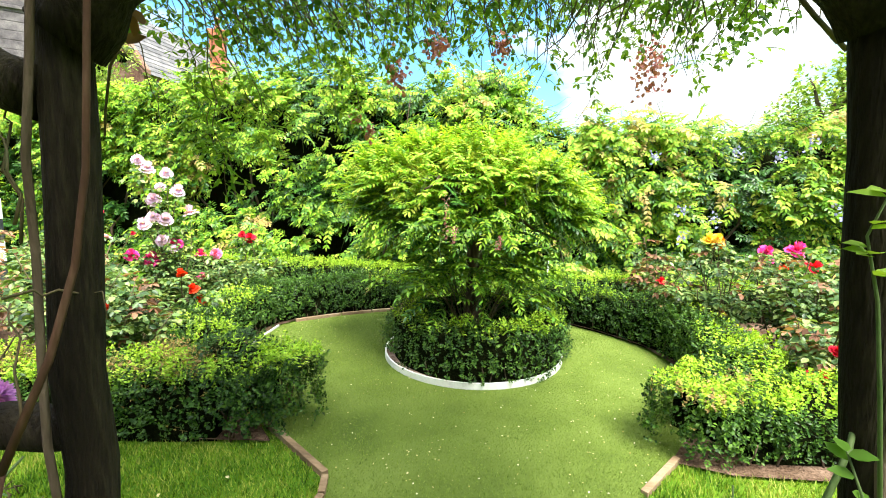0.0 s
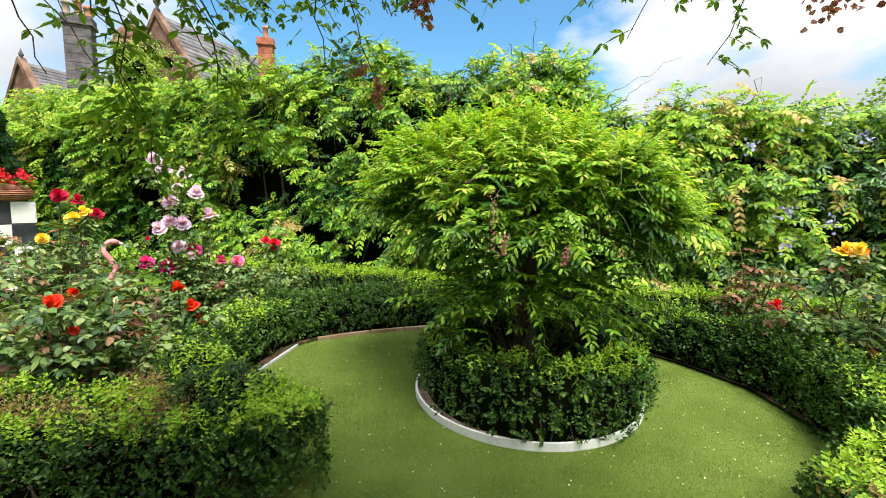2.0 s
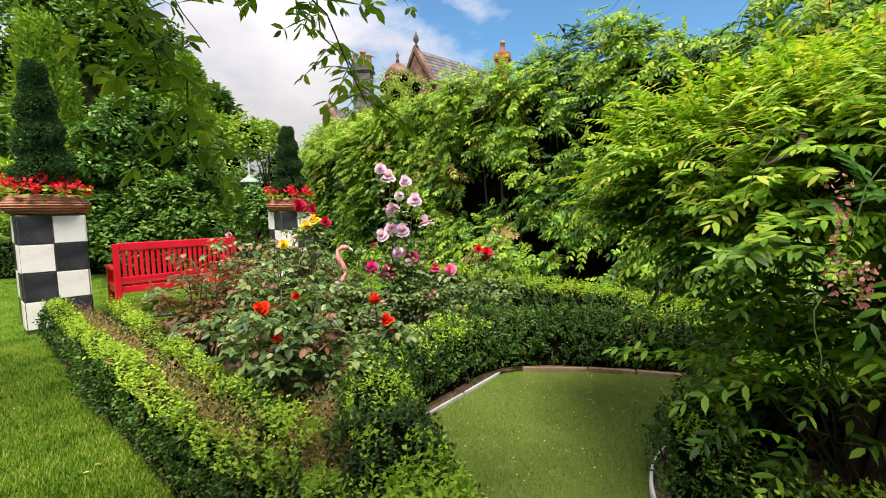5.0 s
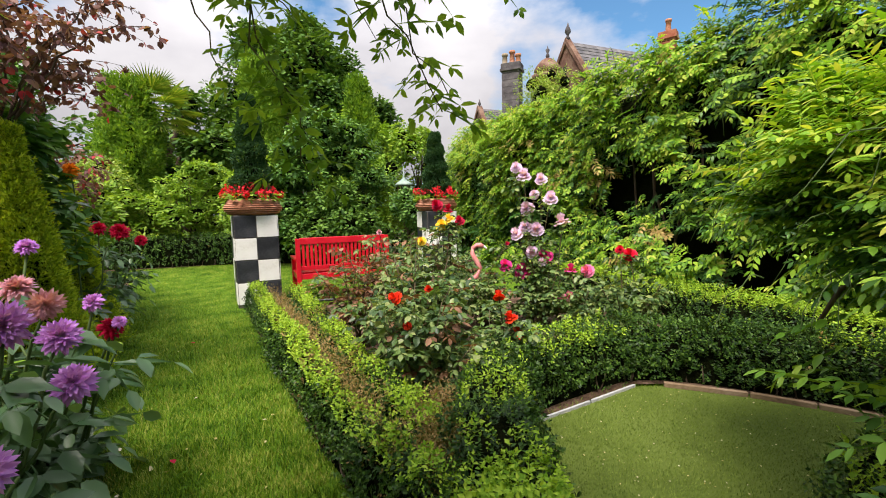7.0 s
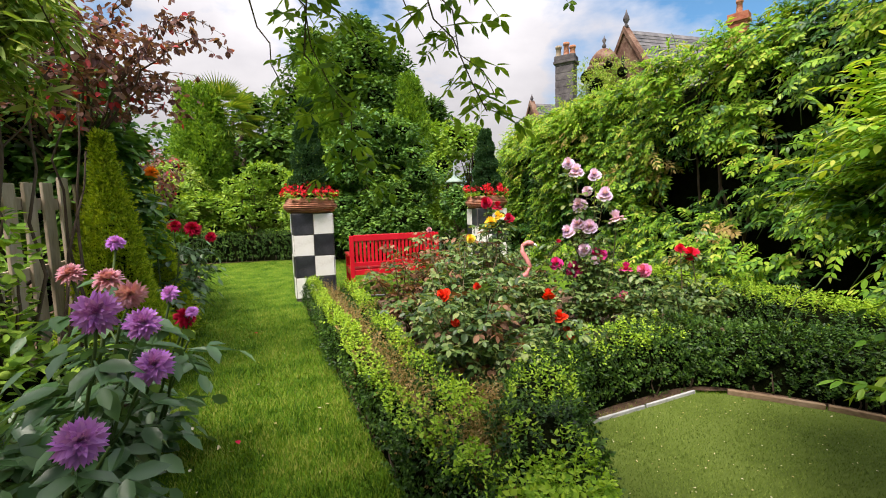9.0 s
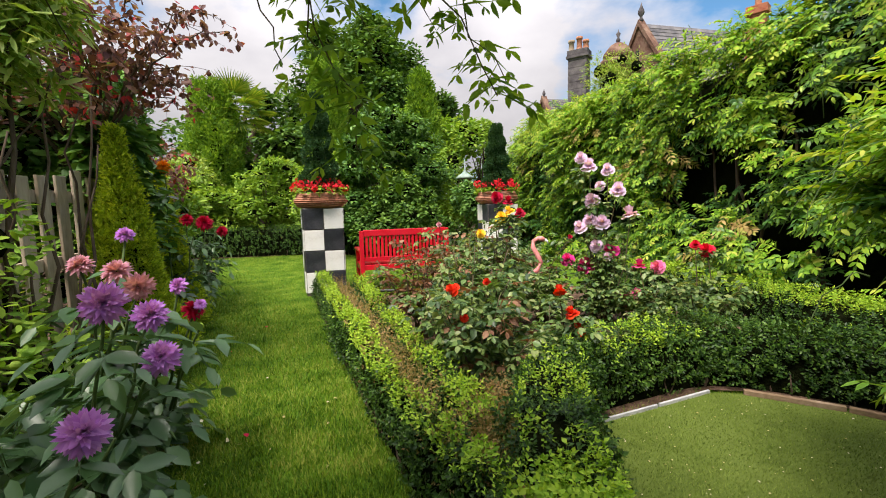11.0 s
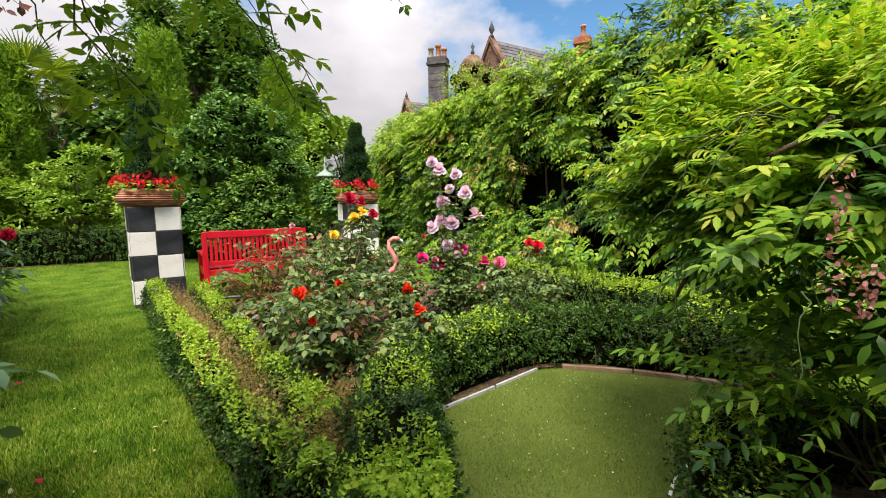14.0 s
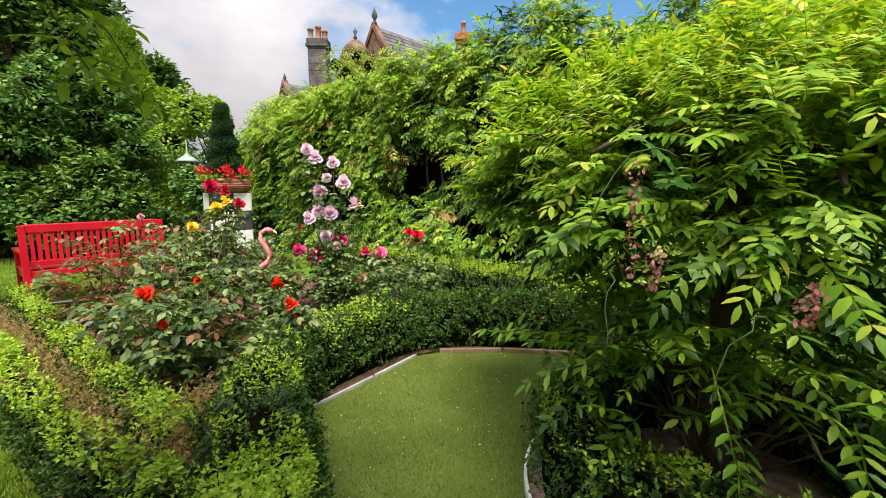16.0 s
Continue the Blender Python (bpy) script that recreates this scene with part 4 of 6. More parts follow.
    # a few late mauve flower heads
    for bx, by, bz in ((2.27, 7.54, 1.95), (2.63, 7.55, 1.29), (2.66, 7.52, 0.95), (3.22, 7.6, 2.0), (3.64, 7.55, 1.96), (3.02, 7.6, 1.17), (3.96, 7.55, 2.13), (4.3, 7.5, 1.3)):
        k = 16
        o = np.array([bx, by, bz]) + RNG.normal(size=(k, 3)) * np.array([0.03, 0.03, 0.05])
        part("flower_head", leaves(o, RNG.normal(size=(k, 3)), RNG.normal(size=(k, 3)), 0.04, 0.035, True), P_COL["blue"], w_t, "mauve flower head")


wisteria_wall()


def wisteria_tree():
    t = thing("wisteria_tree", "standard wisteria with a bright feathery umbrella crown in the planter", "tree", (0.33, 5.47, 0))
    tr = []
    for k in range(3):
        a = k * 2.1
        pts = [(0.33 + 0.05 * math.cos(a + s * 4.5) * (1 - 0.3 * s), 5.47 + 0.05 * math.sin(a + s * 4.5) * (1 - 0.3 * s), 1.35 * s) for s in np.linspace(0, 1, 16)]
        tr.append(tube(pts, 0.045, 0.03, 8))
    part("trunk", joined(tr), M["bark"], t, "twisted grey-brown trunk")
    for k in range(9):
        a = k * 0.70 + 0.2
        e = (0.33 + 0.85 * math.cos(a), 5.47 + 0.85 * math.sin(a), 1.25 + 0.35 * math.sin(k * 2.2))
        part("limb", tube(bend((0.33, 5.47, 1.15), e, 0.22, 8, 0.03), 0.024, 0.007, 6), M["bark"], t)
    tips, per_tip = 340, 16
    C0 = np.array([0.22, 5.50, 1.28])
    u = unit(RNG.normal(size=(tips, 3)))
    u[:, 2] = np.where(u[:, 2] < -0.12, -u[:, 2], u[:, 2])
    lump = 1 + 0.17 * wave(u, 3.2, 31) + 0.12 * wave(u, 7, 32)
    deep = RNG.uniform(0.55, 1.0, tips) ** 0.5
    tip = C0 + u * np.array([1.13, 0.80, 0.64]) * (lump * deep)[:, None]
    for q in range(0, tips, 3):
        part("branch", tube(bend(C0 * np.array([1, 1, 1.0]) + DOWN * 0.1, tip[q], 0.06, 6, 0.02), 0.006, 0.003, 5), M["bark"], t)
    i = np.repeat(np.arange(tips), per_tip)
    n = len(i)
    uu, deep = u[i], deep[i]
    axis = unit(uu * np.array([1, 1, 0.6]) + np.array([0, 0, 0.45]))
    back_on = RNG.uniform(0, 0.2, n)
    p = tip[i] - axis * back_on[:, None] + RNG.normal(size=(n, 3)) * 0.03
    d = unit(axis * 0.7 + RNG.normal(size=(n, 3)) * 0.5 + DOWN * 0.05)
    nn = unit(np.array([0, 0, 0.9]) + axis * 0.5 + RNG.normal(size=(n, 3)) * 0.2)
    ln = RNG.uniform(0.15, 0.27, n)
    # crown tone by height and depth: top light and inner shade in the colour
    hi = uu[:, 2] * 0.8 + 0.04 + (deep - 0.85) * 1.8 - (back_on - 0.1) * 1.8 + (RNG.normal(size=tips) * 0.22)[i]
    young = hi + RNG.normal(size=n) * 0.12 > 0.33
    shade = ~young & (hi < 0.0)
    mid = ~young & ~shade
    for nm, sel, m in (("crown", mid, "wist"), ("young_leaves", young, "wist_new_lit"), ("shaded_leaves", shade, "wist_dark")):
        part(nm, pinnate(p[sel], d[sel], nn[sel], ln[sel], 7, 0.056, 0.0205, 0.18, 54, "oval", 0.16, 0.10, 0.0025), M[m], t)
    # lower suckers spilling over the box ring, every fourth leaf in the shade-dark copy
    n = 210
    a = RNG.uniform(0, 6.283, n)
    rr = RNG.uniform(0.12, 0.58, n)
    z = 1.0 - 0.6 * rr + RNG.normal(size=n) * 0.12
    p = np.stack([0.33 + rr * np.cos(a), 5.47 + rr * np.sin(a), np.maximum(z, 0.40)], 1)
    d = unit(np.stack([np.cos(a), np.sin(a), RNG.uniform(-0.1, 0.5, n)], 1) + RNG.normal(size=(n, 3)) * 0.3)
    nn = unit(np.array([0, 0, 1.0]) + RNG.normal(size=(n, 3)) * 0.25)
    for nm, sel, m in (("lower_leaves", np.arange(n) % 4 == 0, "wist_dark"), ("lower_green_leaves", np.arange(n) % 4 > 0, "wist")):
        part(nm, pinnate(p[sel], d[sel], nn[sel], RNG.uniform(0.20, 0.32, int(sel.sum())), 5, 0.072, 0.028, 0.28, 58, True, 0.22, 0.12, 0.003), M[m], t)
    n = 60
    a = RNG.uniform(-2.9, 0.1, n)
    rr = RNG.uniform(0.45, 0.80, n)
    p = np.stack([0.33 + rr * np.cos(a), 5.47 + rr * np.sin(a), RNG.uniform(0.58, 1.08, n)], 1)
    d = unit(np.stack([np.cos(a), np.sin(a), RNG.uniform(-0.1, 0.5, n)], 1) + RNG.normal(size=(n, 3)) * 0.45)
    nn = unit(np.array([0, 0, 1.0]) + RNG.normal(size=(n, 3)) * 0.25)
    part("lower_green_leaves", pinnate(p, d, nn, RNG.uniform(0.18, 0.28, n), 4, 0.068, 0.027, 0.22, 58, True, 0.22, 0.12, 0.003), M["wist"], t)
    st = [tube(bend((0.33 + 0.06 * math.cos(b), 5.47 + 0.06 * math.sin(b), 0.05), (0.33 + c * math.cos(b), 5.47 + c * math.sin(b), 0.75 - 0.3 * c + 0.15), 0.12, 7, 0.02), 0.007, 0.003, 5)
          for b, c in zip(RNG.uniform(0, 6.28, 26), RNG.uniform(0.3, 0.8, 26))]
    for q in st:
        part("sucker", q, M["rose_stem"], t)
    # hanging threads and seed pods
    th = []
    for _ in range(90):
        b = RNG.uniform(0, 6.28)
        r0 = RNG.uniform(0.75, 1.1)
        o = np.array([0.30 + r0 * math.cos(b), 5.42 + r0 * math.sin(b), RNG.uniform(1.05, 1.6)])
        e = o + np.array([0.14 * math.cos(b) + RNG.normal() * 0.08, 0.14 * math.sin(b) + RNG.normal() * 0.08, -RNG.uniform(0.12, 0.34)])
        th.append(tube(bend(o, e, 0.08, 7, 0.008), 0.0022, 0.0012, 4))
    for q in th:
        part("tendril", q, M["stem"], t)
    for px, py, pz, ln_ in ((0.31, 4.55, 1.20, 0.11), (0.26, 4.52, 1.42, 0.30), (0.62, 4.6, 1.15, 0.1)):
        k = 60
        o = np.array([px, py, pz]) + np.stack([RNG.normal(size=k) * 0.012, RNG.normal(size=k) * 0.012, np.linspace(0, -ln_, k)], 1)
        part("spent_flower", leaves(o, RNG.normal(size=(k, 3)) + DOWN, RNG.normal(size=(k, 3)), 0.016, 0.011, True), P_COL["faded"], t, "brown hanging spent flower")


wisteria_tree()


# ---- roses ----
def bloom(colour, size, place, parent, tilt=0.3, name="bloom", label=""):
    """A double flower: rings of cupped petals round a bud."""
    V, T = [], []
    ax = unit(np.array([0.5 + RNG.normal() * tilt, -0.55 + RNG.normal() * tilt, 0.75]))
    e1 = unit(np.cross(ax, [0.3, 1, 0.2]))
    e2 = np.cross(ax, e1)
    pieces = []
    for count, rad, lift, up, wd in ((6, 0.52, 0.00, 0.10, 0.52), (6, 0.40, 0.06, 0.26, 0.44), (5, 0.28, 0.12, 0.36, 0.34), (4, 0.16, 0.18, 0.40, 0.24)):
        for k in range(count):
            a = 6.283 * k / count + rad * 7 + RNG.normal() * 0.12
            dr = e1 * math.cos(a) + e2 * math.sin(a)
            sd = np.cross(ax, dr)
            g = []
            for s in (0.0, 0.5, 1.0):
                curl = up * s - (0.16 * s ** 3 if rad > 0.3 else -0.05 * s)
                for w in (-1, 0, 1):
                    wid = wd * (0.35 + 0.65 * math.sin(math.pi * (0.2 + 0.55 * s)))
                    g.append(dr * rad * s + sd * w * wid * 0.5 + ax * (lift + curl - 0.06 * (1 - abs(w)) + RNG.normal() * 0.012))
            g = np.array(g) * size * (0.92 if colour in ("scarlet", "crimson", "yellow", "orange", "red") else 1.2) + np.array(place)
            f = []
            for r in range(2):
                for c in range(2):
                    i = r * 3 + c
                    f += [(i, i + 1, i + 4), (i, i + 4, i + 3)]
            pieces.append((g, np.array(f)))
    part(name, joined(pieces), P_COL[colour], parent, label)


def rose_bush(foot, blooms, label, spread=0.32, height=0.75, nleaf=150, dry=0.0, stems=9):
    b = thing("rose_bush", label, "rose", (foot[0], foot[1], 0.02))
    canes = []
    tips = [np.array(q[2:5]) for q in blooms]
    for q in tips:
        s = np.array([foot[0] + RNG.normal() * 0.05, foot[1] + RNG.normal() * 0.05, 0.0])
        m = s * 0.45 + q * 0.55 + np.array([RNG.normal() * 0.05, RNG.normal() * 0.05, 0.05])
        pts = np.array([s, s * 0.7 + m * 0.3, m, q * 0.75 + m * 0.25, q - np.array([0, 0, 0.01])])
        canes.append(pts)
    for _ in range(stems):
        a, r = RNG.uniform(0, 6.28), RNG.uniform(0.3, 1.0) * spread
        e = np.array([foot[0] + r * math.cos(a), foot[1] + r * math.sin(a), height * RNG.uniform(0.55, 1.05)])
        canes.append(bend((foot[0] + RNG.normal() * 0.04, foot[1] + RNG.normal() * 0.04, 0), e, 0.04, 5, 0.015))
    cane_parts = [part("cane", tube(c, 0.0075, 0.0035, 5), M["rose_stem"], b) for c in canes]
    P, D = [], []
    for _ in range(int(nleaf * 1.9)):
        c = canes[RNG.integers(0, len(canes))]
        s = RNG.uniform(0.28, 0.97) * (len(c) - 1)
        i = min(int(s), len(c) - 2)
        P.append(c[i] + (c[i + 1] - c[i]) * (s - i))
        a = RNG.uniform(0, 6.28)
        D.append((math.cos(a), math.sin(a), RNG.uniform(-0.1, 0.5)))
    P, D = np.array(P), np.array(D)
    N = unit(np.array([0, 0, 1.0]) + RNG.normal(size=(len(P), 3)) * 0.3)
    wd = RNG.uniform(size=len(P)) < dry
    for nm, sel, m in (("leaves", ~wd, "rose_leaf"), ("withered_leaves", wd, "rose_dry")):
        if sel.sum():
            part(nm, pinnate(P[sel], D[sel], N[sel], RNG.uniform(0.10, 0.17, sel.sum()), 2, 0.066, 0.044, 0.25, 65, True, 0.4, 0.2, 0.0018), M[m], b)
    for held, (col, size, x, y, z) in zip(cane_parts, blooms):
        bloom(col, size, (x, y, z), held, 0.45)
    return b


rose_bush((-3.42, 5.95), [("lilac", 0.105, -3.59, 5.71, 1.78), ("lilac", 0.13, -3.53, 5.77, 1.68), ("lilac", 0.11, -3.42, 5.92, 1.64), ("lilac", 0.09, -3.45, 5.85, 1.48),
                          ("lilac", 0.13, -3.35, 5.99, 1.43), ("lilac", 0.13, -3.48, 5.78, 1.33), ("lilac", 0.12, -3.47, 5.75, 1.13), ("lilac", 0.12, -3.51, 5.67, 1.05),
                          ("lilac", 0.13, -3.40, 5.85, 1.10), ("lilac", 0.145, -3.25, 6.07, 1.17), ("lilac", 0.12, -3.40, 5.79, 0.86), ("lilac", 0.08, -3.33, 5.87, 0.75)],
          "tall rose with full lilac-white blooms in front of the wisteria", 0.25, 0.9, 130)
rose_bush((-3.40, 5.80), [("magenta", 0.12, -3.63, 5.59, 0.70), ("magenta", 0.15, -3.52, 5.74, 0.64), ("magenta", 0.14, -3.39, 5.96, 0.79)], "rose with magenta blooms and glossy leaves", 0.35, 0.55, 130)
rose_bush((-3.10, 6.15), [("magenta", 0.11, -3.23, 6.17, 0.65), ("pink", 0.12, -3.13, 6.31, 0.65), ("magenta", 0.12, -3.27, 6.04, 0.30), ("pink", 0.10, -3.21, 6.13, 0.37)], "low rose with pink blooms over dark leaves", 0.34, 0.5, 140)
rose_bush((-2.75, 6.50), [("red", 0.15, -2.86, 6.63, 0.83), ("red", 0.10, -2.93, 6.56, 0.88)], "rose with two bright red blooms on upright stems", 0.36, 0.58, 150)
rose_bush((-2.20, 4.62), [("scarlet", 0.09, -1.99, 4.59, 0.74), ("scarlet", 0.10, -1.93, 4.65, 0.60), ("scarlet", 0.07, -1.89, 4.69, 0.49), ("scarlet", 0.05, -1.90, 4.67, 0.54)], "rose with scarlet blooms leaning over the box hedge", 0.4, 0.6, 150)
rose_bush((-2.15, 4.05), [("scarlet", 0.095, -2.06, 3.89, 0.79), ("scarlet", 0.06, -2.00, 3.94, 0.62)], "leggy rose bush with dark leaves and one scarlet bloom", 0.45, 0.85, 210, 0.1, 14)
rose_bush((-2.75, 4.25), [("scarlet", 0.07, -2.6, 4.3, 0.72)], "large open rose bush with glossy green leaves", 0.5, 1.0, 240, 0.12, 16)
rose_bush((-3.55, 3.95), [], "withered rose bush with brown curled leaves", 0.45, 1.05, 190, 0.7, 15)
rose_bush((-4.3, 4.4), [("rosy", 0.05, -4.2, 4.3, 1.1)], "sparse rose bush with reddish leaves by the bench", 0.45, 1.05, 150, 0.5, 12)
rose_bush((-3.20, 4.55), [("yellow", 0.12, -3.02, 4.59, 1.20), ("yellow", 0.09, -3.11, 4.43, 1.06), ("yellow", 0.10, -2.99, 4.66, 1.25)], "tall rose with yellow blooms", 0.4, 1.0, 170, 0.05, 10)
rose_bush((-3.35, 4.75), [("crimson", 0.12, -3.23, 4.63, 1.38), ("crimson", 0.11, -3.14, 4.70, 1.33), ("crimson", 0.10, -3.05, 4.78, 1.23), ("crimson", 0.06, -3.55, 4.9, 1.1)], "tall rose with deep crimson blooms", 0.4, 1.05, 150, 0.05, 9)
rose_bush((-3.7, 5.35), [("crimson", 0.05, -3.6, 5.6, 0.95)], "leafy green rose bush round the flamingo", 0.45, 0.65, 170, 0.08, 12)
rose_bush((-4.6, 5.4), [], "green rose bush beyond the flamingo", 0.5, 0.8, 150, 0.1, 10)
# second bed
rose_bush((2.55, 6.05), [("yellow", 0.13, 2.44, 6.09, 1.04), ("orange", 0.13, 2.54, 6.11, 1.02), ("yellow", 0.10, 2.50, 6.05, 1.07), ("red", 0.09, 2.02, 5.95, 0.65), ("red", 0.06, 2.16, 5.97, 0.58)], "rose with orange and yellow blooms", 0.5, 0.95, 210, 0.05, 14)
rose_bush((3.05, 5.85), [("magenta", 0.10, 2.98, 6.21, 0.95), ("magenta", 0.10, 2.99, 6.20, 0.87), ("magenta", 0.14, 3.25, 6.27, 0.95), ("scarlet", 0.12, 3.13, 6.22, 0.77), ("red", 0.15, 3.41, 6.29, 0.80)], "rose with large magenta and red blooms", 0.5, 0.95, 230, 0.1, 14)
rose_bush((3.1, 5.3), [("red", 0.08, 3.2, 5.3, 0.62)], "leggy rose bush with glossy leaves", 0.5, 0.85, 200, 0.12, 13)
rose_bush((2.75, 4.95), [("red", 0.12, 2.59, 4.62, 0.33), ("red", 0.08, 2.70, 4.66, 0.50)], "rose bush with a red bloom drooping over the box hedge", 0.42, 0.7, 130, 0.2, 9)
rose_bush((3.9, 6.1), [("pink", 0.09, 3.9, 6.0, 1.0)], "tall green rose bush at the bed's far side", 0.5, 1.0, 170, 0.1, 12)
rose_bush((2.2, 6.85), [], "feathery greyish shrub rose in front of the wisteria", 0.35, 0.95, 150, 0.3, 12)

# ---- pillars, pots, bench, flamingo ----
def pillar(place, turn, label):
    p = thing("chequered_pillar", label, "pillar", (place[0], place[1], 0), "chequered pillars")
    p.rotation_euler[2] = radians(turn)
    me = bpy.data.meshes.new("core")
    b = box(-0.285, 0.285, -0.285, 0.285, 0, 1.312, 0.004)
    b.to_mesh(me)
    b.free()
    part("core", me, M["grout"], p, "dark mortar core")
    tm = bpy.data.meshes.new("tile")
    b = box(-0.138, 0.138, 0, 0.014, -0.151, 0.151, 0.004)
    b.to_mesh(tm)
    b.free()
    tb = tm.copy()
    tm.materials.append(M["tile_w"])
    tb.materials.append(M["tile_b"])
    for face in range(4):
        for r in range(4):
            for c in range(2):
                white = (r + c + face) % 2 == 0
                o = new("tile", tm if white else tb)
                o.parent = p
                o.matrix_basis = Matrix.Rotation(radians(90 * face), 4, "Z") @ Matrix.Translation((-0.142 + 0.284 * c + RNG.normal() * 0.002, 0.283, 1.307 - 0.158 - 0.316 * r)) @ Matrix.Rotation(RNG.normal() * 0.006, 4, "Y")


def pot(place, group="terracotta pots"):
    q = thing("terracotta_pot", "wide weathered terracotta pot with horizontal ridges on the pillar", "pot", (*place, 1.312), group)
    prof = [(0.26, 0.0), (0.31, 0.005)]
    for k in range(6):
        z = 0.02 + k * 0.026
        r = 0.325 + 0.075 * math.sin(math.pi * (0.12 + 0.70 * k / 5))
        prof += [(r - 0.010, z), (r + 0.006, z + 0.008), (r + 0.006, z + 0.016), (r - 0.010, z + 0.024)]
    prof += [(0.365, 0.185), (0.345, 0.205), (0.335, 0.225), (0.305, 0.225), (0.29, 0.17)]
    me = bpy.data.meshes.new("bowl")
    b = lathe(prof, 40)
    b.to_mesh(me)
    b.free()
    part("bowl", me, M["terracotta"], q)
    me = bpy.data.meshes.new("compost")
    b = lathe([(0.0, 0.185), (0.30, 0.185), (0.30, 0.19), (0.0, 0.20)], 24)
    b.to_mesh(me)
    b.free()
    part("compost", me, M["soil"], q, "dark compost")


def geraniums(place):
    g = thing("geraniums", "bright red geraniums with pale green leaves filling the pot", "flowers", (*place, 1.50), "geraniums in the pots")
    k = 130
    a, r = RNG.uniform(0, 6.28, k), 0.16 + 0.24 * RNG.uniform(size=k) ** 0.5
    P = np.stack([place[0] + r * np.cos(a), place[1] + r * np.sin(a), 1.52 + RNG.uniform(0, 0.09, k)], 1)
    D = np.stack([np.cos(a), np.sin(a), RNG.uniform(-0.3, 0.4, k)], 1) + RNG.normal(size=(k, 3)) * 0.3
    part("leaves", leaves(P, D, np.tile([0, 0, 1.0], (k, 1)) + RNG.normal(size=(k, 3)) * 0.3, 0.075, 0.08, True), M["lime"], g)
    for j in range(46):
        b = j * 0.63 + RNG.normal() * 0.25
        rr = RNG.uniform(0.18, 0.44)
        c = np.array([place[0] + rr * math.cos(b), place[1] + rr * math.sin(b), 1.60 + RNG.uniform(0, 0.13) - 0.12 * max(rr - 0.36, 0) * 6])
        held = part("stem", tube(bend((place[0] + 0.2 * math.cos(b), place[1] + 0.2 * math.sin(b), 1.50), c, 0.02, 4), 0.003, 0.002, 4), M["stem"], g)
        m = 22
        q = c + unit(RNG.normal(size=(m, 3))) * 0.032
        part("flower_head", leaves(q, q - c + RNG.normal(size=(m, 3)) * 0.01, RNG.normal(size=(m, 3)), 0.032, 0.034, True), P_COL["geranium"], held)


def topiary(place, top, label):
    t = thing("topiary", label, "topiary", (*place, 1.5), "topiary in the pots")
    part("trunk", tube([(*place, 1.49), (*place, top - 0.1)], 0.02, 0.008, 6), M["bark"], t)
    n = 5200
    s = RNG.uniform(0, 1, n)
    a = RNG.uniform(0, 6.283, n)
    r = (0.20 * (1 - s) ** 0.8 + 0.04) * (1 + 0.22 * np.sin(a - s * 25)) * RNG.uniform(0.8, 1.05, n)
    P = np.stack([place[0] + r * np.cos(a), place[1] + r * np.sin(a), 1.56 + s * (top - 1.56)], 1)
    D = np.stack([np.cos(a), np.sin(a), np.full(n, 0.6)], 1) + RNG.normal(size=(n, 3)) * 0.4
    part("foliage", pinnate(P, D, unit(RNG.normal(size=(n, 3))), 0.05, 2, 0.034, 0.020, 0.0, 50, False, 0.2, 0.3, 0.0), M["topiary"], t)
    # near-black cone added as the shade within the topiary
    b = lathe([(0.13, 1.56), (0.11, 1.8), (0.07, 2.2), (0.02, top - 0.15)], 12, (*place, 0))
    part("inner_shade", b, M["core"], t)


for pl, tn, top, lab in (((-6.37, 2.94), 97, 3.0, "square pillar of black and white chequered tiles beside the lawn"), ((-7.15, 6.12), 90, 2.75, "black and white chequered pillar beside the wisteria hedge")):
    pillar(pl, tn, lab)
    pot(pl)
    geraniums(pl)
    topiary(pl, top, "slim dark green topiary cone in the terracotta pot")


def bench(a, b, h, label):
    """A slatted garden bench whose back runs from a to b."""
    a, b = Vector(a), Vector(b)
    L_ = (b - a).length
    ang = math.atan2(b.y - a.y, b.x - a.x)
    e = thing("garden_bench", label, "bench", (a.x, a.y, 0))
    e.rotation_euler[2] = ang

    def put(name, *dims, bevel=0.006, turn=None, lab=""):
        me = bpy.data.meshes.new(name)
        q = box(*dims, bevel, turn)
        q.to_mesh(me)
        q.free()
        part(name, me, M["red_paint"], e, lab)

    D_ = 0.56   # seat depth; the front is towards -y here
    for x in (0.0, L_ - 0.065):
        put("back_leg", x, x + 0.065, -0.06, 0.0, 0, h - 0.01)
        put("front_leg", x, x + 0.065, -D_, -D_ + 0.065, 0, 0.62)
        put("armrest", x - 0.012, x + 0.077, -D_ - 0.05, -0.05, 0.62, 0.655, bevel=0.014)
        put("side_rail", x + 0.012, x + 0.052, -D_ + 0.06, -0.06, 0.33, 0.41)
        put("lower_rail", x + 0.015, x + 0.05, -D_ + 0.06, -0.06, 0.12, 0.17)
    put("top_rail", 0.06, L_ - 0.06, -0.05, -0.012, h - 0.10, h, bevel=0.01)
    put("lower_back_rail", 0.06, L_ - 0.06, -0.05, -0.015, 0.47, 0.53)
    n = 21
    for k in range(n):
        x = 0.09 + (L_ - 0.18 - 0.038) * k / (n - 1)
        put("back_slat", x, x + 0.038, -0.042, -0.022, 0.53, h - 0.10, bevel=0.003)
    for k in range(6):
        y = -D_ + 0.01 + k * 0.082
        put("seat_slat", 0.0 if k else 0.02, L_ if k else L_ - 0.02, y, y + 0.066, 0.41, 0.435, bevel=0.005)
    put("front_apron", 0.065, L_ - 0.065, -D_ + 0.012, -D_ + 0.045, 0.33, 0.41)
    put("rear_apron", 0.065, L_ - 0.065, -0.05, -0.018, 0.33, 0.41)
    return e


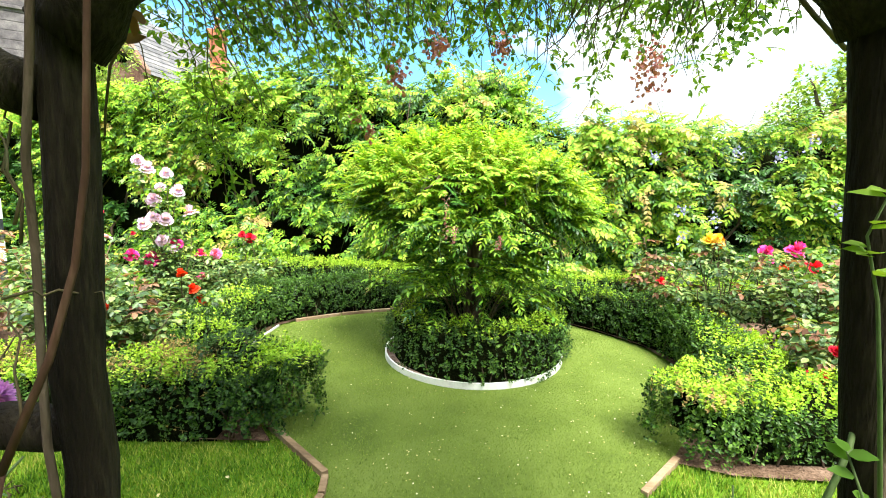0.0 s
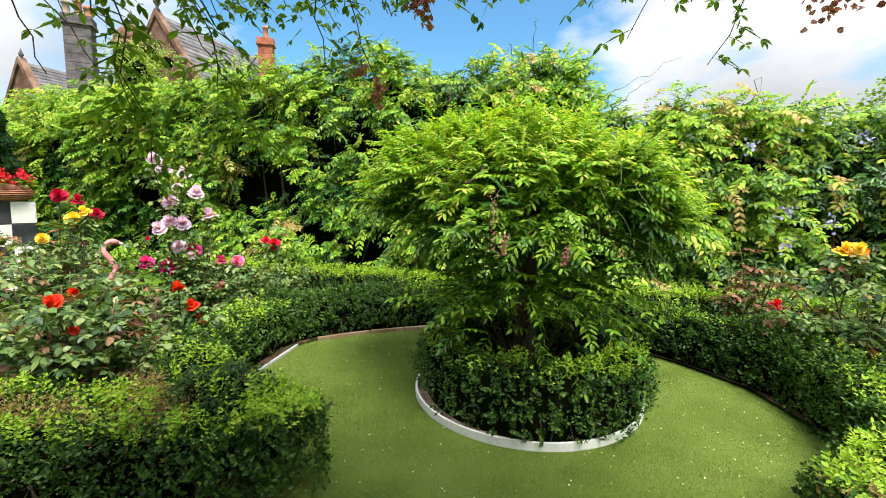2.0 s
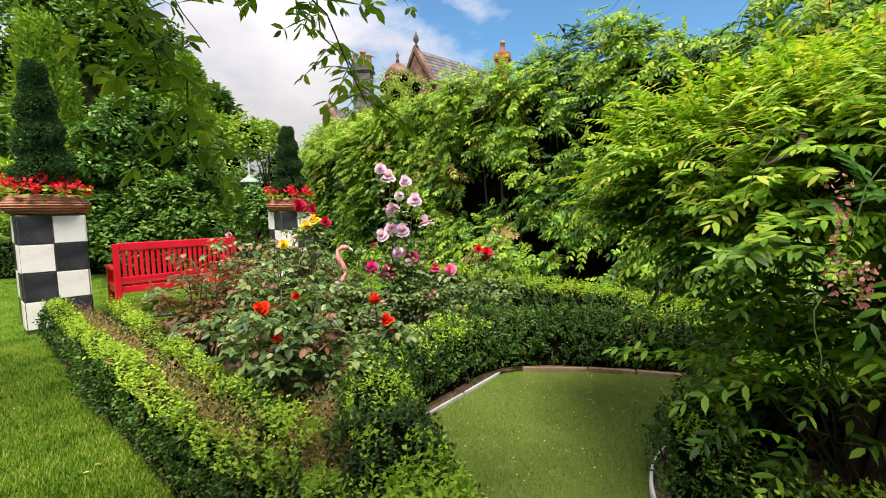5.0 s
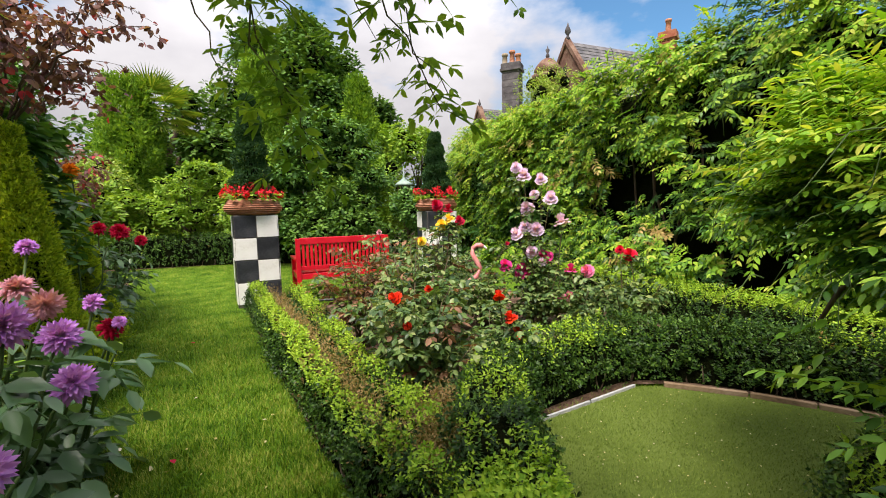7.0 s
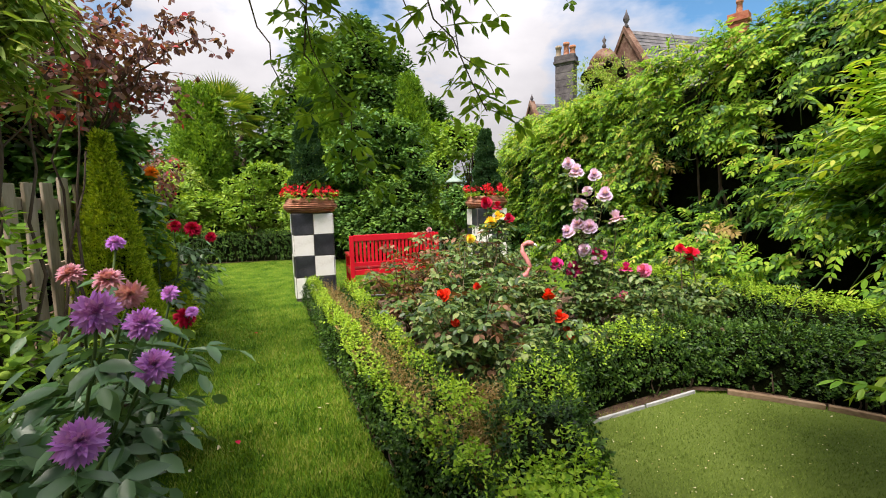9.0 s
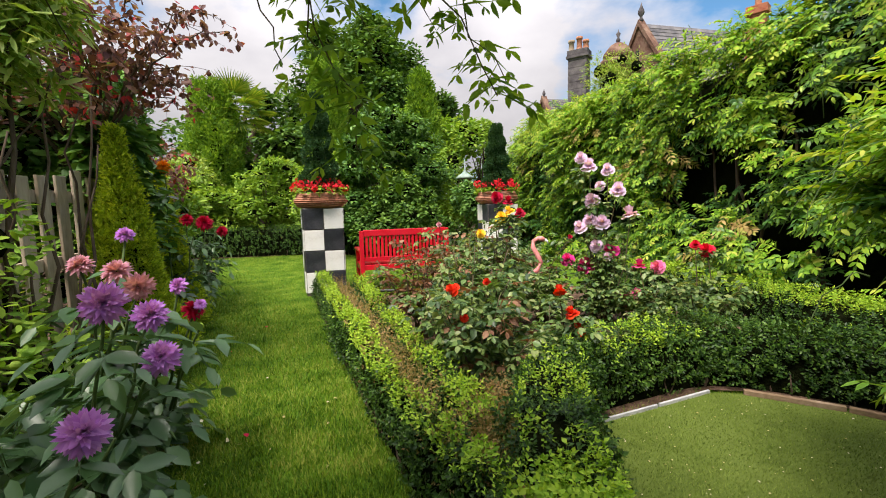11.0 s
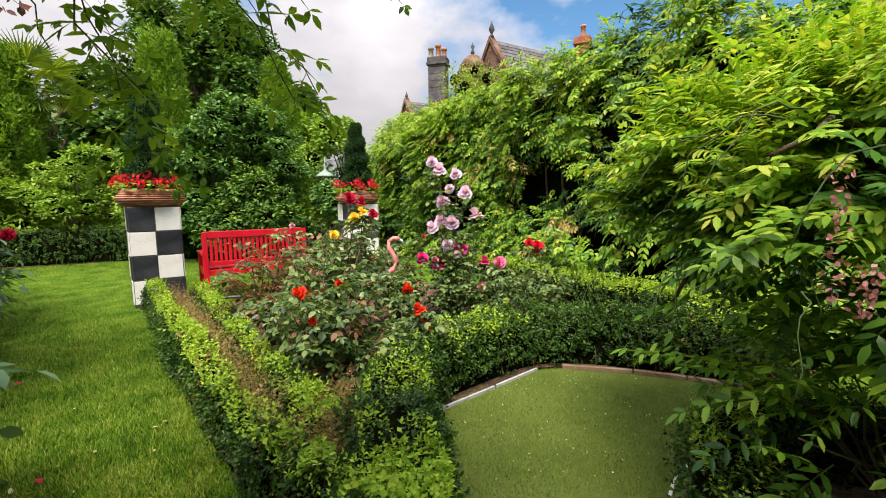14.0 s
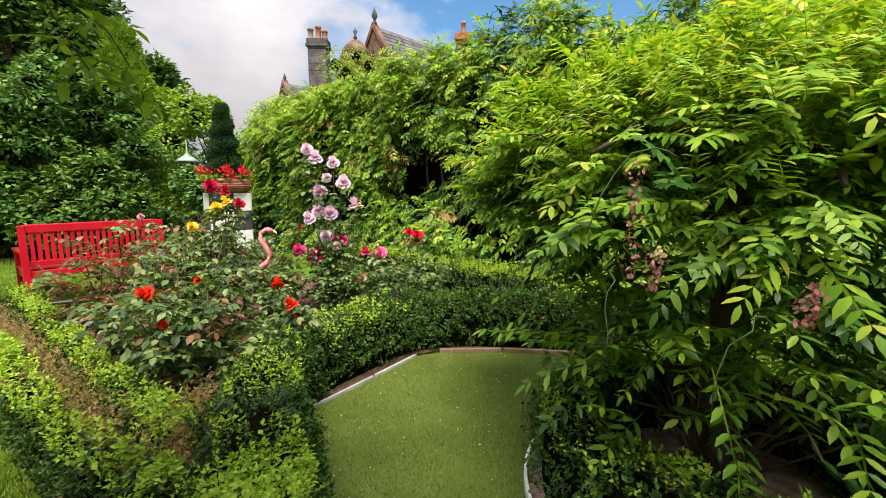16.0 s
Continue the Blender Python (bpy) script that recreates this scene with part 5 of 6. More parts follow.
bench((-6.24, 4.93), (-6.11, 3.49), 0.955, "red painted wooden garden bench with a slatted back")
tagged(part("drip_pipe", tube([(-6.0, 3.2, 0.05), (-5.9, 3.5, 0.06), (-5.75, 4.2, 0.05), (-5.8, 5.4, 0.05)], 0.022, 0.022, 8), M["black_plastic"]), "black plastic pipe lying behind the bed hedge", "pipe")

fl = thing("flamingo_ornament", "faded pink garden flamingo standing among the roses", "ornament", (-3.6, 5.15, 0.02))
part("neck", tube([(-3.62, 5.02, 0.52), (-3.59, 5.10, 0.55), (-3.56, 5.20, 0.62), (-3.56, 5.24, 0.70), (-3.58, 5.20, 0.79), (-3.61, 5.17, 0.86), (-3.61, 5.18, 0.92), (-3.59, 5.22, 0.95), (-3.57, 5.26, 0.945)], 0.030, 0.021, 10), M["flamingo"], fl)
part("head", tube([(-3.585, 5.225, 0.945), (-3.575, 5.25, 0.948), (-3.565, 5.28, 0.935)], 0.030, 0.022, 10), M["flamingo"], fl)
part("beak", tube([(-3.565, 5.28, 0.935), (-3.555, 5.31, 0.92), (-3.55, 5.315, 0.895)], 0.016, 0.005, 8), M["white_edge"], fl, "pale beak with a dark tip")
bmf = bmesh.new()
bmesh.ops.create_icosphere(bmf, subdivisions=3, radius=1.0, matrix=Matrix.Translation((-3.66, 4.93, 0.50)) @ Matrix.Rotation(0.4, 4, "Z") @ Matrix.Diagonal((0.09, 0.19, 0.10, 1)))
part("body", bmf, M["flamingo"], fl)
for dx in (-0.03, 0.03):
    part("leg", tube([(-3.66 + dx, 4.93, 0.42), (-3.66 + dx, 4.95, 0.0)], 0.006, 0.006, 6), M["black_plastic"], fl, "thin metal leg")


for lx, ly, la in ((-2.05, 2.62, 0.4), (-3.6, 2.15, 1.9), (-1.55, 2.42, 2.6), (-4.4, 2.35, 0.9)):
    lq = np.array([[lx, ly, 0.035]])
    tagged(part("fallen_leaf", leaves(lq, np.array([[math.cos(la), math.sin(la), 0.12]]), np.array([[0.1, 0.2, 1.0]]), 0.055, 0.034, True), P_COL["crimson"]), "dark red leaf fallen on the lawn", "leaf", "fallen red leaves")

# ---- dahlias ----
def dahlia_plant(foot, blooms, label, nleaf=46, spread=0.42, height=0.75):
    d = thing("dahlia", label, "dahlia", (foot[0], foot[1], 0.02))
    stems = []
    for q in blooms:
        stems.append(bend((foot[0] + RNG.normal() * 0.05, foot[1] + RNG.normal() * 0.05, 0), np.array(q[2:5]) - np.array([0, 0, 0.02]), 0.06, 7, 0.012))
    for _ in range(6):
        a, r = RNG.uniform(0, 6.28), RNG.uniform(0.4, 1) * spread
        stems.append(bend((foot[0], foot[1], 0), (foot[0] + r * math.cos(a), foot[1] + r * math.sin(a), height * RNG.uniform(0.6, 1.0)), 0.05, 7, 0.012))
    stem_parts = [part("stem", tube(s, 0.009, 0.005, 6), M["stem"], d) for s in stems]
    for _ in range(int(nleaf * 1.8)):
        s = stems[RNG.integers(0, len(stems))]
        k = RNG.uniform(0.12, 0.90) * (len(s) - 1)
        i = min(int(k), len(s) - 2)
        o = s[i] + (s[i + 1] - s[i]) * (k - i)
        a = RNG.uniform(0, 6.28)
        dr = np.array([[math.cos(a), math.sin(a), RNG.uniform(-0.15, 0.45)]])
        nn = unit(np.array([[0, 0, 1.0]]) + RNG.normal(size=(1, 3)) * 0.25)
        part("leaf", pinnate(o[None], dr, nn, np.array([RNG.uniform(0.15, 0.26)]), 1, 0.135, 0.076, 0.40, 52, True, 0.42, 0.1, 0.003), M["dahlia_leaf"], d)
    for held, (col, size, x, y, z) in zip(stem_parts, blooms):
        k = 130
        g = (np.arange(k) + 0.5) / k
        th = np.arange(k) * 2.39996
        fx = unit(np.array([0.75, 0.25, 0.55]) + RNG.normal(size=3) * 0.25)
        e1 = unit(np.cross(fx, [0, 0.2, 1]))
        e2 = np.cross(fx, e1)
        ang = g * 1.95
        dr = fx * np.cos(ang)[:, None] + (e1 * np.cos(th)[:, None] + e2 * np.sin(th)[:, None]) * np.sin(ang)[:, None]
        dr = unit(dr + RNG.normal(size=(k, 3)) * 0.14)
        nn = fx - dr * (dr @ fx)[:, None] + RNG.normal(size=(k, 3)) * 0.2
        o = np.array([x, y, z]) + dr * size * 0.08
        part("flower", leaves(o, dr, nn, size * (0.32 + 0.30 * g), size * (0.14 + 0.09 * g), True), P_COL[col], held)
    for _ in range(2):
        s = stems[-1 - RNG.integers(0, 4)]
        b = bmesh.new()
        bmesh.ops.create_icosphere(b, subdivisions=2, radius=0.018, matrix=Matrix.Translation(s[-1]))
        part("bud", b, M["lime"], d, "round green bud")


dahlia_plant((-1.25, 2.18), [("purple", 0.125, -1.16, 2.41, 1.02), ("purple", 0.11, -1.38, 2.46, 0.92), ("purple", 0.115, -1.26, 2.53, 0.78)], "dahlia with large violet flowers and broad dark leaves", 60)
dahlia_plant((-0.85, 2.28), [("purple", 0.10, -0.70, 2.56, 0.78)], "dahlia with one violet flower leaning over the lawn", 52, 0.45, 0.6)
dahlia_plant((-1.75, 2.05), [("rosy", 0.10, -1.56, 2.28, 1.08), ("rosy", 0.10, -1.48, 2.39, 1.02), ("rosy", 0.085, -1.60, 2.13, 1.11), ("purple", 0.07, -1.85, 2.2, 1.22)], "dahlia with dusty pink pompon flowers", 44)
dahlia_plant((-2.0, 2.20), [("crimson", 0.085, -1.75, 2.50, 0.85), ("purple", 0.05, -1.72, 2.54, 0.88), ("purple", 0.07, -1.7, 2.46, 0.98)], "dahlia with a dark red flower and grey-green leaves", 50)
dahlia_plant((-1.5, 1.7), [], "leafy dahlia without flowers", 45, 0.5, 0.85)
dahlia_plant((-2.9, 1.65), [("crimson", 0.1, -2.3, 1.25, 1.0)], "broad-leaved dahlia at the lawn's edge", 40, 0.4, 0.7)
dahlia_plant((-5.2, 1.45), [("crimson", 0.17, -5.24, 1.6, 1.17), ("crimson", 0.14, -5.1, 1.45, 1.22), ("crimson", 0.12, -5.4, 1.75, 1.05)], "tall dahlia with dark red flowers", 46, 0.5, 1.1)
dahlia_plant((-5.9, 1.25), [], "grey-green leafy dahlia at the lawn's edge", 46, 0.5, 0.8)
dahlia_plant((-4.2, 1.5), [("orange", 0.11, -4.18, 1.58, 1.75)], "tall stem with one orange flower between the conifers", 30, 0.3, 1.1)


# ---- conifers, shrubs and trees ----
def foliage_mass(name, label, category, foot, blobs, leaf, width, count, mat, trunk=0.0, dir_up=0.2, core=True, pairs=0, limb=4, rich=False, shell=0.45, group=""):
    """A plant whose crown is many lumps of leaves on a branching frame; blobs: centre, radii."""
    t = thing(name, label, category, (foot[0], foot[1], 0), group)
    top = max(b[2] for b in blobs)
    if trunk:
        part("trunk", tube(bend((foot[0], foot[1], 0), (foot[0] + RNG.normal() * 0.1, foot[1] + RNG.normal() * 0.1, top * 0.9), 0, 8, trunk * 0.3), trunk, trunk * 0.25, 8), M["bark"], t)
        for b in blobs[: max(limb, 1) * 3]:
            part("limb", tube(bend((foot[0], foot[1], b[2] * 0.55), b[:3], 0.05 * b[2], 6, 0.03), trunk * 0.4, trunk * 0.1, 6), M["bark"], t)
    count = int(count * 1.45)
    vol = np.array([max(b[3] * b[4] + b[4] * b[5] + b[3] * b[5], 1e-3) for b in blobs])
    idx = RNG.choice(len(blobs), count, p=vol / vol.sum())
    B = np.array(blobs)[idx]
    u = unit(RNG.normal(size=(count, 3)))
    rr = RNG.uniform(shell, 1.0, count) ** 0.5
    lump = 1 + 0.22 * wave(u * 3 + B[:, :3], 1.7, 5)
    p = B[:, :3] + u * B[:, 3:6] * (rr * lump)[:, None]
    p[:, 2] = np.maximum(p[:, 2], 0.03)
    d = unit(u * np.array([0.6, 0.6, 0.2]) + RNG.normal(size=(count, 3)) * np.array([0.7, 0.7, 0.4]) + np.array([0, 0, dir_up - 0.2]))
    n = unit(np.array([0, 0, 0.9]) + u * 0.35 + RNG.normal(size=(count, 3)) * 0.3)
    sz = leaf * RNG.uniform(0.7, 1.3, count)
    if pairs:
        part("crown", pinnate(p, d, n, sz, pairs, leaf * 0.42, width, 0.2, 55, rich, 0.2, 0.25, 0.0), M[mat], t)
    else:
        part("crown", leaves(p, d, n, sz, width * RNG.uniform(0.7, 1.3, count), rich or "oval"), M[mat], t)
    # near-black lumps put the crown's inner shade into solid shapes
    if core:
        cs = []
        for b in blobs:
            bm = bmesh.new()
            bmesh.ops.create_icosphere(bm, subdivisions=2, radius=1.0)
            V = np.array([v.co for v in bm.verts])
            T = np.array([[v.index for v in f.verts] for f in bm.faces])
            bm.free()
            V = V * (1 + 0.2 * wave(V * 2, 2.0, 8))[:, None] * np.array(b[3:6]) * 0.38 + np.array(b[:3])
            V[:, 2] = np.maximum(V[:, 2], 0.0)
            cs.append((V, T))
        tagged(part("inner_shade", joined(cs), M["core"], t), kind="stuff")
    return t


def lumps(cx, cy, z0, z1, rad, n, size, seed, flat=1.0):
    g = np.random.default_rng(seed)
    out = []
    for k in range(n):
        s = g.uniform(0.05, 1)
        prof = math.sin(math.pi * min(0.16 + 0.78 * s, 0.97)) ** 0.7
        a, r = g.uniform(0, 6.283), rad * prof * g.uniform(0.35, 0.9)
        q = size * g.uniform(0.7, 1.25)
        out.append((cx + r * math.cos(a), cy + r * math.sin(a), z0 + (z1 - z0) * s, q, q, q * flat))
    return out


def cone_conifer(foot, height, rad, mat, label, count=5200, leaf=0.075, power=0.9, name="conifer", base=0.0):
    t = thing(name, label, "conifer", (*foot, 0))
    part("trunk", tube([(*foot, 0), (*foot, height * 0.9)], 0.05, 0.01, 6), M["bark"], t)
    s = RNG.uniform(0, 1, count) ** 1.35
    a = RNG.uniform(0, 6.283, count)
    q = np.stack([np.cos(a), np.sin(a), s * 3], 1)
    r = rad * (1 - s) ** power * np.minimum(1, 0.55 + s * 6) * (0.88 + 0.24 * wave(q * np.array([1.6, 1.6, 2.2]), 3.5, 21)) * RNG.uniform(0.80, 1.08, count)
    P = np.stack([foot[0] + r * np.cos(a), foot[1] + r * np.sin(a), base + s * (height - base) * 0.97], 1)
    D = np.stack([np.cos(a) * 0.5, np.sin(a) * 0.5, np.full(count, 1.25)], 1) + RNG.normal(size=(count, 3)) * 0.35
    part("foliage", pinnate(P, D, unit(RNG.normal(size=(count, 3))), leaf * RNG.uniform(0.7, 1.3, count), 3, leaf * 0.50, leaf * 0.20, -0.1, 34, False, 0.15, 0.2, 0.001), M[mat], t)
    # near-black cone added as the shade between the sprays
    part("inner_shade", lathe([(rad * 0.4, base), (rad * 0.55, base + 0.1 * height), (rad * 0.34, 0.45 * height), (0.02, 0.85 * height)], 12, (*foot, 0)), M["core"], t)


cone_conifer((-3.32, 1.56), 1.96, 0.46, "gold", "golden-green cone-shaped conifer in the border", 7500, 0.075, 1.15)
cone_conifer((-4.62, 1.38), 1.68, 0.40, "gold", "smaller golden conifer behind the dahlias", 5000, 0.075, 1.15)
cone_conifer((-2.0, 1.15), 1.55, 0.36, "cypress", "soft green conifer beside the fence", 4500)
cone_conifer((-15.1, 2.95), 6.3, 0.75, "cypress", "tall narrow cypress behind the pillar", 4200, 0.3, 0.28)
cone_conifer((-14.9, 6.25), 5.9, 0.8, "cypress", "tall pointed cypress above the shrubbery", 4200, 0.3, 0.45)
cone_conifer((-15.7, -0.8), 5.5, 1.0, "cypress", "broad upright conifer with drooping sprays", 6000, 0.28, 0.22)

foliage_mass("copper_shrub", "tall shrub with purple-bronze leaves arching over the border", "shrub", (-3.6, 1.2), lumps(-3.3, 1.15, 2.0, 3.5, 0.75, 26, 0.22, 4), 0.062, 0.042, 1500, "copper", 0.05, -0.2, False, 0, 5, True)


def arching_branches(foot, ends, label, mat, leaf, width):
    t = thing("copper_shrub", label, "shrub", (foot[0], foot[1], 0))
    part("trunk", tube(bend((foot[0], foot[1], 0), (foot[0] + 0.05, foot[1] + 0.15, 1.9), 0, 7, 0.02), 0.03, 0.018, 7), M["bark"], t)
    P, D = [], []
    for e in ends:
        c = bend((foot[0] + 0.05, foot[1] + 0.15, 1.8), e, 0.28, 12, 0.025)
        part("limb", tube(c, 0.011, 0.0025, 5), M["bark"], t)
        for k in range(4, 12):
            g = c[k] + np.array([RNG.normal() * 0.14, RNG.normal() * 0.14, RNG.uniform(-0.16, 0.10)])
            w = bend(c[k - 1], g, 0.03, 5, 0.008)
            part("twig", tube(w, 0.003, 0.0014, 4), M["bark"], t)
            for _ in range(7):
                P.append(w[RNG.integers(1, 5)] + RNG.normal(size=3) * 0.012)
                D.append(RNG.normal(size=3) * 0.7 + np.array([0, 0, -0.7]))
        for k in range(26):
            P.append(c[RNG.integers(5, 12)] + RNG.normal(size=3) * 0.015)
            D.append(RNG.normal(size=3) * 0.7 + np.array([0, 0, -0.6]))
    P, D = np.array(P), np.array(D)
    n = len(P)
    part("leaves", leaves(P, D, unit(RNG.normal(size=(n, 3)) + np.array([0.5, 0.3, 0.5])), leaf * RNG.uniform(0.7, 1.25, n), width * RNG.uniform(0.7, 1.2, n), True), M[mat], t)


arching_branches((-3.55, 1.25), [(-3.3, 2.42, 2.72), (-3.5, 2.2, 2.95), (-3.15, 2.1, 2.55), (-3.7, 2.0, 2.45), (-3.2, 1.85, 2.95), (-3.0, 1.8, 2.35), (-3.9, 2.1, 3.1), (-3.4, 2.05, 2.25), (-4.1, 1.9, 2.2), (-3.0, 1.55, 2.8)],
                 "thin arching branches with hanging purple-bronze leaves over the lawn", "copper", 0.062, 0.042)
foliage_mass("variegated_shrub", "pale variegated shrub with long leaves by the fence", "shrub", (-2.35, 1.30), lumps(-2.42, 1.52, 2.05, 2.65, 0.36, 20, 0.14, 9), 0.12, 0.030, 1700, "pale", 0.03, -0.2, False, 0, 4, True)
foliage_mass("border_shrub", "yellow-green leafy shrub filling the border behind the dahlias", "shrub", (-2.3, 1.5), lumps(-2.3, 1.5, 0.2, 1.25, 0.45, 12, 0.22, 61), 0.075, 0.035, 1700, "lime", 0.02, 0.2, True, 0, 4, True)
foliage_mass("border_shrub", "tangled green shrub against the fence", "shrub", (-3.9, 1.05), lumps(-3.9, 1.1, 0.3, 1.9, 0.5, 12, 0.25, 62), 0.085, 0.045, 2000, "mid", 0.02, 0.2, True, 0, 4, True)
foliage_mass("climbing_shrub", "climber with broad heart-shaped leaves behind the conifer", "shrub", (-3.85, 1.25), lumps(-3.8, 1.3, 1.2, 2.05, 0.42, 12, 0.2, 64), 0.12, 0.095, 900, "mid", 0.02, -0.1, False, 0, 4, True)
for k in range(9):
    x = -2.9 + 0.13 * k
    tagged(part("bare_branch", tube(bend((x, 1.48, 0.1), (x + RNG.normal() * 0.35, 1.55, 1.75 + RNG.uniform(0, 0.5)), 0, 8, 0.04), 0.014, 0.005, 6), M["bark"]), "bare brown branch in front of the fence", "branch")
foliage_mass("climbing_shrub", "dark leafy climber behind the conifers", "shrub", (-4.0, 0.5), lumps(-4.0, 0.55, 0.3, 2.4, 1.1, 20, 0.35, 12), 0.10, 0.06, 4200, "mid", 0.04, 0.1, True, 0, 4, True)
foliage_mass("spirea_shrub", "yellow-green shrub behind the border", "shrub", (-6.0, 0.55), lumps(-6.0, 0.6, 0.5, 2.35, 0.75, 14, 0.3, 15), 0.09, 0.04, 3300, "lime", 0.03)
foliage_mass("copper_shrub", "low arching shrub with bronze leaves", "shrub", (-5.2, 0.75), lumps(-5.2, 1.0, 1.5, 2.1, 0.6, 9, 0.18, 17), 0.06, 0.035, 900, "copper", 0.02, -0.3, False)
foliage_mass("border_shrub", "dense dark green shrub at the end of the border", "shrub", (-7.4, 0.2), lumps(-7.4, 0.2, 0.2, 1.7, 0.9, 14, 0.32, 18), 0.09, 0.05, 3600, "mid", 0.03)
foliage_mass("border_shrub", "low leafy shrub by the lawn", "shrub", (-8.8, -0.5), lumps(-8.8, -0.4, 0.2, 1.5, 0.9, 12, 0.32, 19), 0.09, 0.05, 2600, "mid", 0.03)
foliage_mass("lime_shrub", "rounded lime green shrub behind the far hedge", "shrub", (-13.4, 1.0), lumps(-13.4, 1.0, 0.4, 2.7, 1.8, 60, 0.38, 20, 0.5), 0.13, 0.05, 8000, "lime", 0.05)
foliage_mass("lime_shrub", "pale green feathery shrub beyond the lawn", "shrub", (-13.8, -1.4), lumps(-13.8, -1.4, 0.4, 2.9, 1.7, 56, 0.38, 22, 0.5), 0.13, 0.05, 7500, "pale", 0.05)
foliage_mass("leafy_shrub", "tall broad shrub with layered leaves behind the bench", "shrub", (-11.2, 4.3), lumps(-11.2, 4.5, 0.35, 3.75, 1.75, 90, 0.40, 24, 0.62), 0.13, 0.06, 17000, "mid", 0.07, 0.1)
foliage_mass("leafy_shrub", "fresh green shrub beside the topiary", "shrub", (-11.6, 3.0), lumps(-11.6, 3.0, 0.8, 3.0, 1.0, 26, 0.36, 26, 0.6), 0.13, 0.07, 4500, "lime", 0.05, 0.1)
foliage_mass("leafy_shrub", "dark glossy shrub under the taller bushes", "shrub", (-9.9, 4.7), lumps(-9.9, 4.8, 0.25, 1.75, 1.35, 50, 0.26, 28), 0.12, 0.065, 6200, "deep", 0.04, 0.1)
foliage_mass("leafy_shrub", "spreading green shrub by the second pillar", "shrub", (-9.3, 6.2), lumps(-9.3, 6.3, 0.25, 1.6, 0.9, 16, 0.32, 29), 0.11, 0.06, 4200, "mid", 0.04, 0.1)
foliage_mass("leafy_shrub", "light green tree-like shrub behind the bird table", "shrub", (-13.2, 7.8), lumps(-13.2, 7.8, 0.6, 3.9, 1.6, 24, 0.5, 30), 0.15, 0.08, 5200, "lime", 0.06, 0.1)
foliage_mass("leafy_shrub", "feathery shrub growing above the wisteria hedge", "shrub", (-11.0, 10.9), lumps(-10.8, 11.4, 2.2, 5.7, 1.25, 26, 0.42, 33), 0.10, 0.03, 6500, "pale", 0.06, 0.3)

hedge([(-12.6, -3.0), (-12.3, 0.0), (-12.2, 2.5), (-11.3, 4.2), (-9.4, 5.6)], 0.7, 0.78, "low dark clipped hedge at the far side of the lawn", density=260, seed=131, new_top=0.2, name="clipped_hedge", shoot=0.09, leaf=0.042)


def big_tree(foot, top, z0, rad, n, size, mat, label, count, leaf, trunk, seed, name="tree"):
    foliage_mass(name, label, "tree", foot, lumps(foot[0], foot[1], z0, top, rad, n, size, seed), leaf, leaf * 0.6, count, mat, trunk, 0.1, mat == "deep", 0, 8, False, 0.3)


big_tree((-26.3, 4.7), 11.4, 3.0, 4.9, 80, 1.15, "deep", "large dark oak-like tree beyond the shrubbery", 30000, 0.27, 0.45, 51)
big_tree((-22.0, -1.0), 6.6, 1.5, 3.0, 26, 1.0, "deep", "dark rounded tree in the distance", 6000, 0.32, 0.3, 52)
big_tree((-27.0, 9.5), 7.6, 2.0, 2.6, 26, 0.95, "deep", "rounded distant tree beside the wisteria", 6500, 0.32, 0.3, 53)
big_tree((-19.5, 7.2), 5.4, 1.0, 2.2, 24, 0.75, "lime", "light green young tree in the distance", 6000, 0.24, 0.2, 54)
big_tree((-24.0, -7.5), 8.0, 1.5, 3.8, 30, 1.2, "mid", "broad distant tree behind the border", 7000, 0.36, 0.3, 55)
big_tree((10.6, 19.2), 6.0, 2.0, 2.2, 26, 0.6, "pale", "pale weeping tree above the wisteria hedge", 4200, 0.16, 0.25, 56, "weeping_tree")
big_tree((15.0, 18.0), 6.6, 2.0, 2.6, 24, 0.9, "pale", "pale green tree over the garden hedge", 5000, 0.22, 0.25, 57, "weeping_tree")


def palm(foot, height, label):
    t = thing("palm", label, "palm", (*foot, 0))
    part("trunk", tube([(*foot, 0), (foot[0] + 0.1, foot[1], height)], 0.16, 0.13, 10), M["bark"], t, "fibrous trunk")
    for k in range(30):
        a = k * 2.4
        el = radians(75 - 105 * (k / 30))
        d = np.array([math.cos(a) * math.cos(el), math.sin(a) * math.cos(el), math.sin(el)])
        o = np.array([foot[0] + 0.1, foot[1], height])
        c = o + d * 0.85
        s = unit(np.cross(d, [0, 0, 1.0]) + 1e-6)
        m = 22
        ang = np.linspace(-1.45, 1.45, m)
        D = d * np.cos(ang)[:, None] + s * np.sin(ang)[:, None] + DOWN * 0.15
        f = joined([leaves(np.tile(c, (m, 1)), D, np.tile(np.cross(s, d), (m, 1)), 0.75, 0.05), tube([o, c], 0.012, 0.008, 5)])
        part("frond", f, M["palm"], t)


palm((-16.6, -0.35), 4.7, "fan palm with yellowish green fronds behind the conifer")

# unseen hedges added behind and beside the path to block low sky light
def light_blocker(line, height, label, seed):
    hedge(line, 1.0, height, label, density=45, seed=seed, new_top=0.3, name="light_blocking_hedge", shoot=0.12, leaf=0.06)


light_blocker([(-12, -5.6), (-4, -5.2), (4, -5.0), (8.6, -4.6)], 2.8, "unseen tall hedge added behind the path to block sky light", 141)
light_blocker([(8.6, -4.6), (8.4, 1.0), (8.0, 7.4)], 2.8, "unseen tall hedge added along one side to block sky light", 143)

# fence at the border
fence = thing("wooden_fence", "weathered wooden fence panel half hidden by shrubs", "fence", (-2.9, 1.34, 0))
